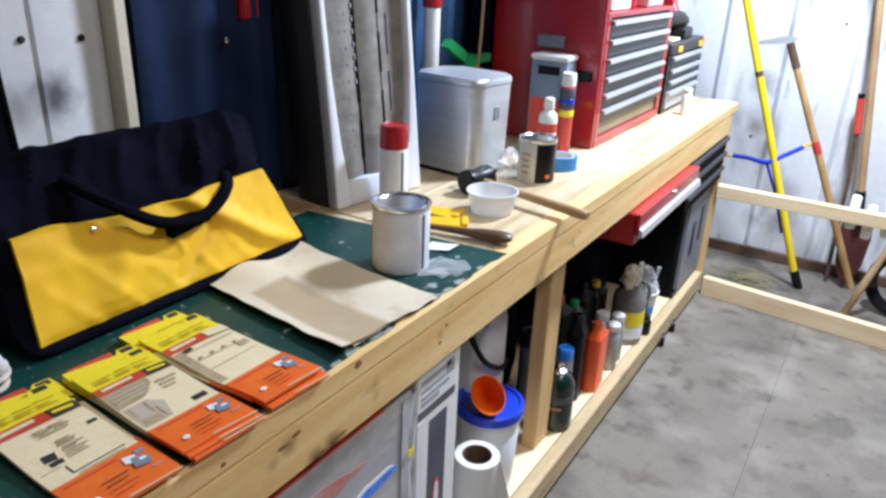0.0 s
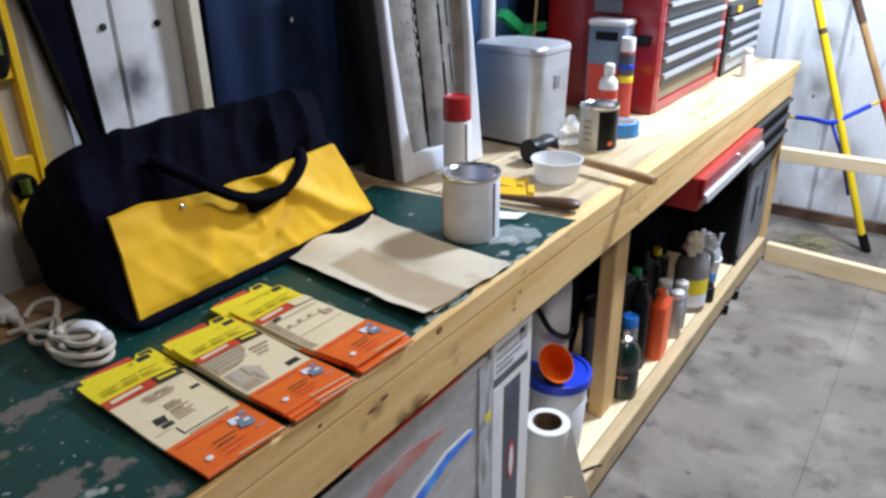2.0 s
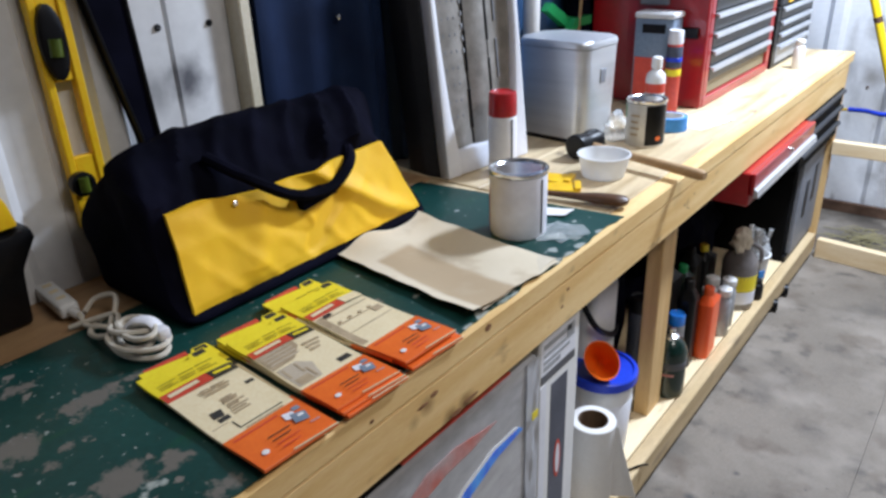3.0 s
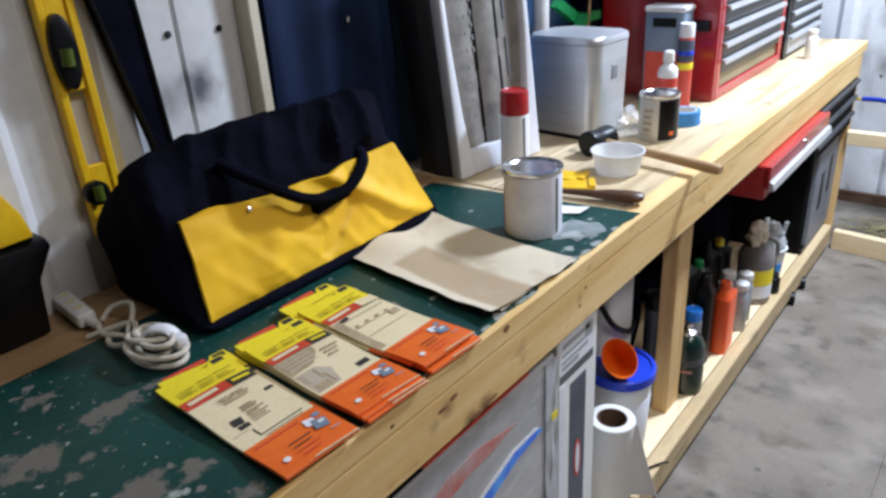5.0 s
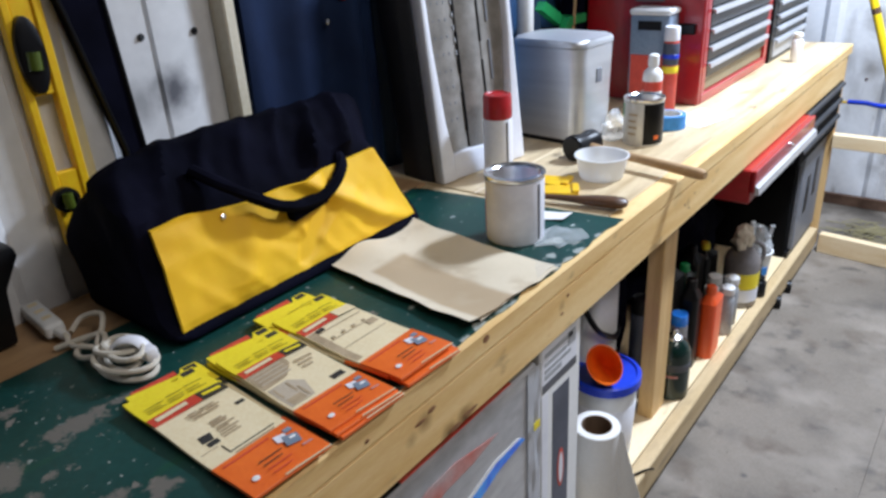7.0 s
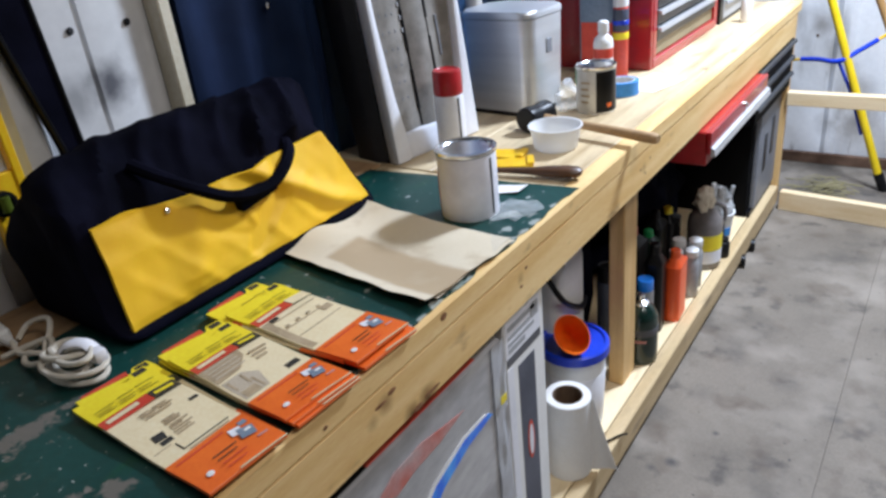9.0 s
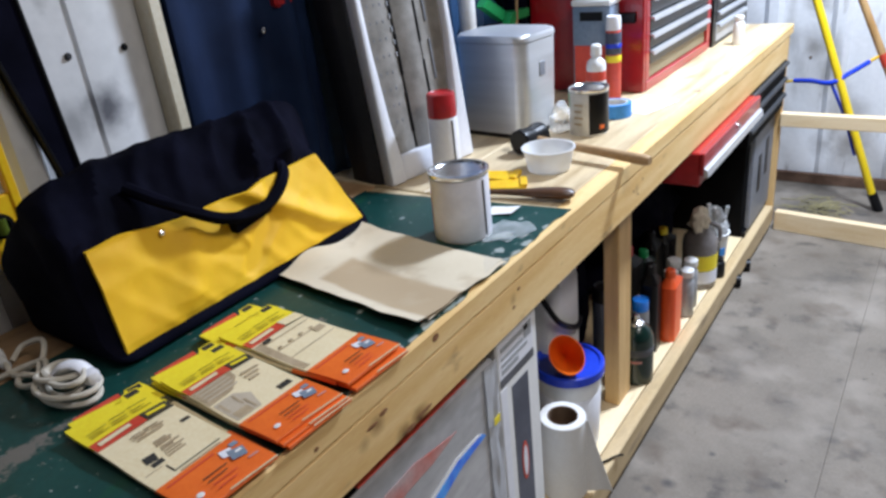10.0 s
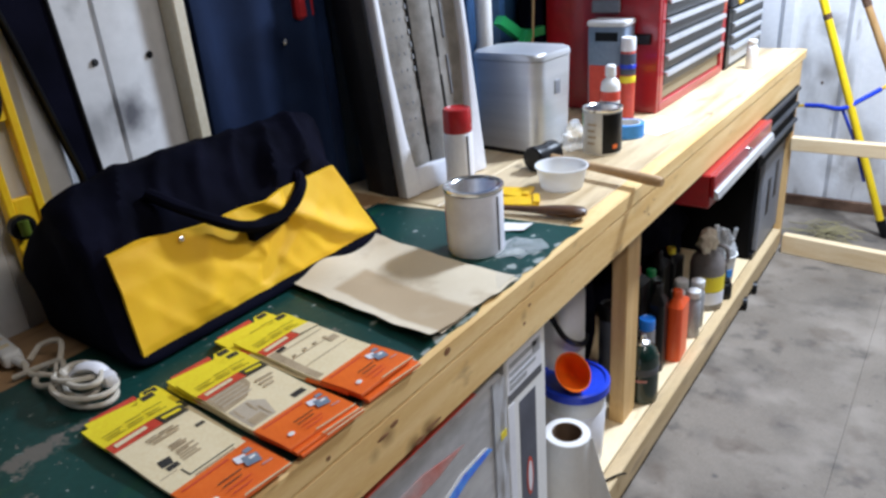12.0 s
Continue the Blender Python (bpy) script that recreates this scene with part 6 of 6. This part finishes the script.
crumple(-0.092, 4.492, SHELF + 0.212, 0.034, 0.036, 0.090, 3, BACKING, "rag", "crumpled off-white rag draped over the jug", "rag", 0.40)
bk = thing("brush_bucket", "white plastic cup with brushes wrapped in plastic", "cup", pose(-0.085, 4.690, SHELF))
part("cup", bm_lathe([(0.040, 0), (0.042, 0.003), (0.052, 0.125), (0.056, 0.126), (0.056, 0.131), (0.050, 0.131), (0.041, 0.02), (0.002, 0.018)], 32, at=(-0.085, 4.690, SHELF)), WHITE, bk)
part("print_patch", sector(0.0475, -80, -20, SHELF + 0.045, SHELF + 0.075, (-0.085, 4.690), thick=0.003), TAPE_BLUE, bk)
for i, (dx, dy) in enumerate(((0.0, 0.0), (0.02, 0.015), (-0.02, 0.018), (0.012, -0.022))):
    part("brush", bm_tube([(-0.085 + dx * 0.6, 4.690 + dy * 0.6, SHELF + 0.02), (-0.085 + dx * 1.4, 4.690 + dy * 1.4, SHELF + 0.17), (-0.085 + dx * 1.8, 4.69 + dy * 1.8, SHELF + 0.225)], [0.006, 0.012, 0.016], 10, flat=0.5), CLEAR if i % 2 else PAPER, bk)
b = bmesh.new()
bmesh.ops.create_icosphere(b, subdivisions=3, radius=1)
for v in b.verts:
    k = 1 + 0.35 * noise.noise(v.co * 2.4 + Vector((2, 7, 0))) + 0.3 * noise.noise(v.co * 5.5)
    v.co = Vector((-0.088 + 0.046 * v.co.x * k, 4.692 + 0.048 * v.co.y * k, SHELF + 0.10 + 0.125 * max(0.0, (v.co.z * k + 0.9) / 1.9)))
part("wrap", b, CLEAR, bk, "clear plastic wrapped round the brushes", smooth=False)
dp = small_bottle(-0.040, 4.585, SHELF, 0.026, 0.075, BLACK, BLACK, "small black bottle with a long thin spout", neck=0.6)
part("spout", bm_tube([(-0.040, 4.585, SHELF + 0.07), (-0.042, 4.588, SHELF + 0.20)], 0.003, 6), BLACK, dp)
# Two black lumps added to cover lit shelf boards and darken the back.
crumple(-0.355, 4.50, SHELF + 0.0005, 0.140, 0.37, 0.42, 8, BLACK_CLOTH, "dark_sack", "added dark lump that keeps the back of the lower shelf dark", "sack")
crumple(-0.360, 3.83, SHELF + 0.0005, 0.110, 0.17, 0.52, 5, BLACK_CLOTH, "dark_sack", "added dark lump that keeps the gap behind the gas cylinder dark", "sack", 0.25)
for y in (4.735, 4.885):
    c = thing("caster_wheel", "black rubber caster lying under the bench edge", "caster", pose(-0.005, y, FLOOR), "casters")
    part("wheel", bm_tube([(-0.022, y, FLOOR + 0.025), (0.012, y + 0.01, FLOOR + 0.025)], 0.024, 18), BLACK, c)
    part("fork", bm_box((-0.03, y - 0.018, FLOOR + 0.030), (-0.02, y + 0.018, FLOOR + 0.07), 0.002), RUST, c)

# ---- far end: tool rack ----
rack = thing("tool_rack", "pine rail and floor board penning long tools by the wall", "rack", pose(0.4, 5.32, FLOOR))
b = bm_box((0.0, -0.019, 0.0), (2.2, 0.019, 0.089), 0.003)
b.transform(pose(0.012, 5.352, FLOOR, 0, 0, -6.0))
part("floor_board", b, PINE_RAIL, rack)
b = bm_box((0.0, -0.02, 0.0), (2.2, 0.018, 0.058), 0.003)
b.transform(pose(-0.003, 5.345, 0.520, 0, 0, 0))
part("rail", b, PINE_RAIL, rack)
part("end_block", bm_box((2.18, 5.30, FLOOR), (2.22, 5.36, 0.58), 0.003), PINE_RAIL, rack)


def pole(name, label, cat, pts, r, material, group="long tools"):
    t = thing(name, label, cat, pose(*pts[0]), group)
    part("shaft", bm_tube(pts, r, 12), material, t)
    return t


yp = pole("shovel", "shovel with a yellow fibreglass handle leaning on the wall", "shovel", [(0.360, 5.70, 0.10), (-0.085, 5.62, 1.342), (-0.19, 5.60, 1.62)], 0.017, YELLOW_BAR)
part("socket", bm_tube([(0.388, 5.706, FLOOR), (0.352, 5.699, 0.125)], 0.021, 12), BLACK, yp, "black socket at the foot")
part("collar", bm_tube([(0.031, 5.641, 1.020), (0.022, 5.639, 1.043)], 0.0176, 12), RUST, yp)
wp = pole("hoe", "hoe with a worn wooden handle standing head up", "hoe", [(0.605, 5.86, FLOOR), (0.36, 5.77, 0.62), (0.122, 5.70, 1.162)], [0.018, 0.017, 0.015], TOOL_WOOD)
b = bm_prism([(0.135, 1.175), (0.150, 1.195), (0.10, 1.200), (-0.035, 1.160), (-0.03, 1.148), (0.09, 1.165)], 5.690, 5.705, axis=1)
part("blade", b, PULL_GREY, wp, "pale worn steel blade")
part("ferrule", bm_tube([(0.165, 5.713, 1.065), (0.120, 5.6995, 1.168)], 0.0175, 12), RUST, wp)
part("red_tape", bm_tube([(0.330, 5.761, 0.690), (0.305, 5.7535, 0.745)], 0.0182, 12), CARD_RED, wp, "faded red tape")
bs = thing("bungee_strap", "blue strap looped between the tool handles", "strap", pose(0.14, 5.70, 0.62))
part("strap", bm_tube(smooth_path([(-0.035, 5.78, 0.612), (0.04, 5.74, 0.622), (0.133, 5.66, 0.634), (0.20, 5.68, 0.675), (0.262, 5.74, 0.712)]), 0.011, 8), BLUE, bs)
part("tail", bm_tube(smooth_path([(0.133, 5.665, 0.632), (0.165, 5.675, 0.56), (0.205, 5.69, 0.465), (0.26, 5.70, 0.30)]), 0.012, 8, flat=0.6), BLUE, bs)
part("hook", bm_tube([(-0.035, 5.78, 0.612), (-0.06, 5.79, 0.606), (-0.075, 5.80, 0.60)], 0.006, 8), YELLOW, bs)
part("hook", bm_tube([(0.262, 5.74, 0.712), (0.31, 5.75, 0.745)], 0.007, 8), YELLOW, bs)
rp = pole("pry_tool", "red gripped steel tool standing behind the rail", "tool", [(0.490, 5.88, FLOOR), (0.475, 5.90, 0.55), (0.458, 5.90, 0.78)], 0.009, RUST)
part("grip", bm_tube(smooth_path([(0.458, 5.90, 0.78), (0.448, 5.90, 0.86), (0.440, 5.90, 0.94)]), 0.017, 12), CARD_RED, rp, "red plastic grip")
part("end_cap", bm_tube([(0.440, 5.90, 0.938), (0.437, 5.90, 0.962)], 0.016, 12), BLACK, rp)
rk = pole("shovel", "shovel with a grey wooden handle and dark blade behind the rail", "shovel", [(0.560, 5.84, 0.36), (0.548, 5.84, 0.46), (0.425, 5.90, 1.296), (0.39, 5.91, 1.55)], [0.018, 0.017, 0.016, 0.015], STICK)
part("socket", bm_tube([(0.563, 5.84, 0.36), (0.538, 5.844, 0.53)], 0.022, 12), BLACK, rk)
b = bm_prism([(0.500, 0.405), (0.620, 0.405), (0.632, 0.30), (0.622, 0.16), (0.566, FLOOR), (0.510, 0.16), (0.492, 0.30)], 5.836, 5.842, axis=1)
bmesh.ops.subdivide_edges(b, edges=b.edges[:], cuts=3, use_grid_fill=True)
for v in b.verts:
    v.co.y += 0.035 * ((v.co.x - 0.562) / 0.07) ** 2
part("blade", b, mat("dark_red_steel", (0.06, 0.014, 0.012), (0.11, 0.03, 0.025), 8, 0.6, 0.3, 0.2), rk, "dark red steel blade")
p2 = pole("pole", "weathered wooden pole leaning beside the rake", "pole", [(0.60, 5.50, FLOOR), (0.70, 5.60, 0.36), (0.86, 5.72, 0.95)], 0.016, STICK)
for x, z in ((0.535, 0.50), (0.60, 0.47), (0.665, 0.49)):
    w = thing("glove_bundle", "white work glove tucked behind the rail", "glove", pose(x, 5.385, z), "gloves")
    b = bm_box((x - 0.020, 5.3635, z - 0.02), (x + 0.020, 5.395, z + 0.13), 0.014, seg=2)
    part("cuff", b, PAPER, w)
tr2 = thing("hose_coil", "black hose coil lying on the floor behind the rail", "hose", pose(0.80, 5.60, FLOOR))
for k in range(3):
    pts = [(0.80 + (0.14 - 0.012 * k) * math.cos(a), 5.66 + 0.05 * math.sin(a), FLOOR + 0.15 + (0.13 - 0.010 * k) * math.sin(a)) for a in [2 * math.pi * i / 36 for i in range(37)]]
    part("loop", bm_tube([(x, y + 0.012 * k, z) for x, y, z in pts], 0.014, 8), BLACK, tr2)
b = bmesh.new()
rnd = random.Random(4)
for i in range(46):
    a, l = rnd.uniform(-0.6, 0.9), rnd.uniform(0.05, 0.16)
    x, y = 0.10 + rnd.gauss(0, 0.07), 5.62 + rnd.gauss(0, 0.05)
    z = FLOOR + 0.004 + rnd.random() * 0.012
    bm_tube([(x, y, z), (x + l * math.cos(a) * 0.5, y + l * math.sin(a) * 0.5, z + rnd.uniform(0, 0.02)), (x + l * math.cos(a), y + l * math.sin(a), z)], 0.0022, 4, bm=b)
tagged(part("straw", b, GRASS), "scattered dry straw on the floor", "straw", kind="stuff")
for x, z in ((-0.012, 0.673), (0.30, 1.25), (0.62, 0.70), (0.90, 1.25)):
    part("siding_screw", screw(x, WALL_Y - 0.002, z, None, "X", 90), RUST, wn)

hook = thing("wire_hook", "small black wire hook lying on the shelf edge", "hook", pose(-0.02, 3.46, SHELF))
part("wire", bm_tube(smooth_path([(-0.035, 3.430, SHELF + 0.002), (-0.018, 3.455, SHELF + 0.004), (-0.004, 3.482, SHELF + 0.004), (0.006, 3.500, SHELF + 0.001), (0.010, 3.512, SHELF - 0.006)]), 0.0028, 6), BLACK, hook)
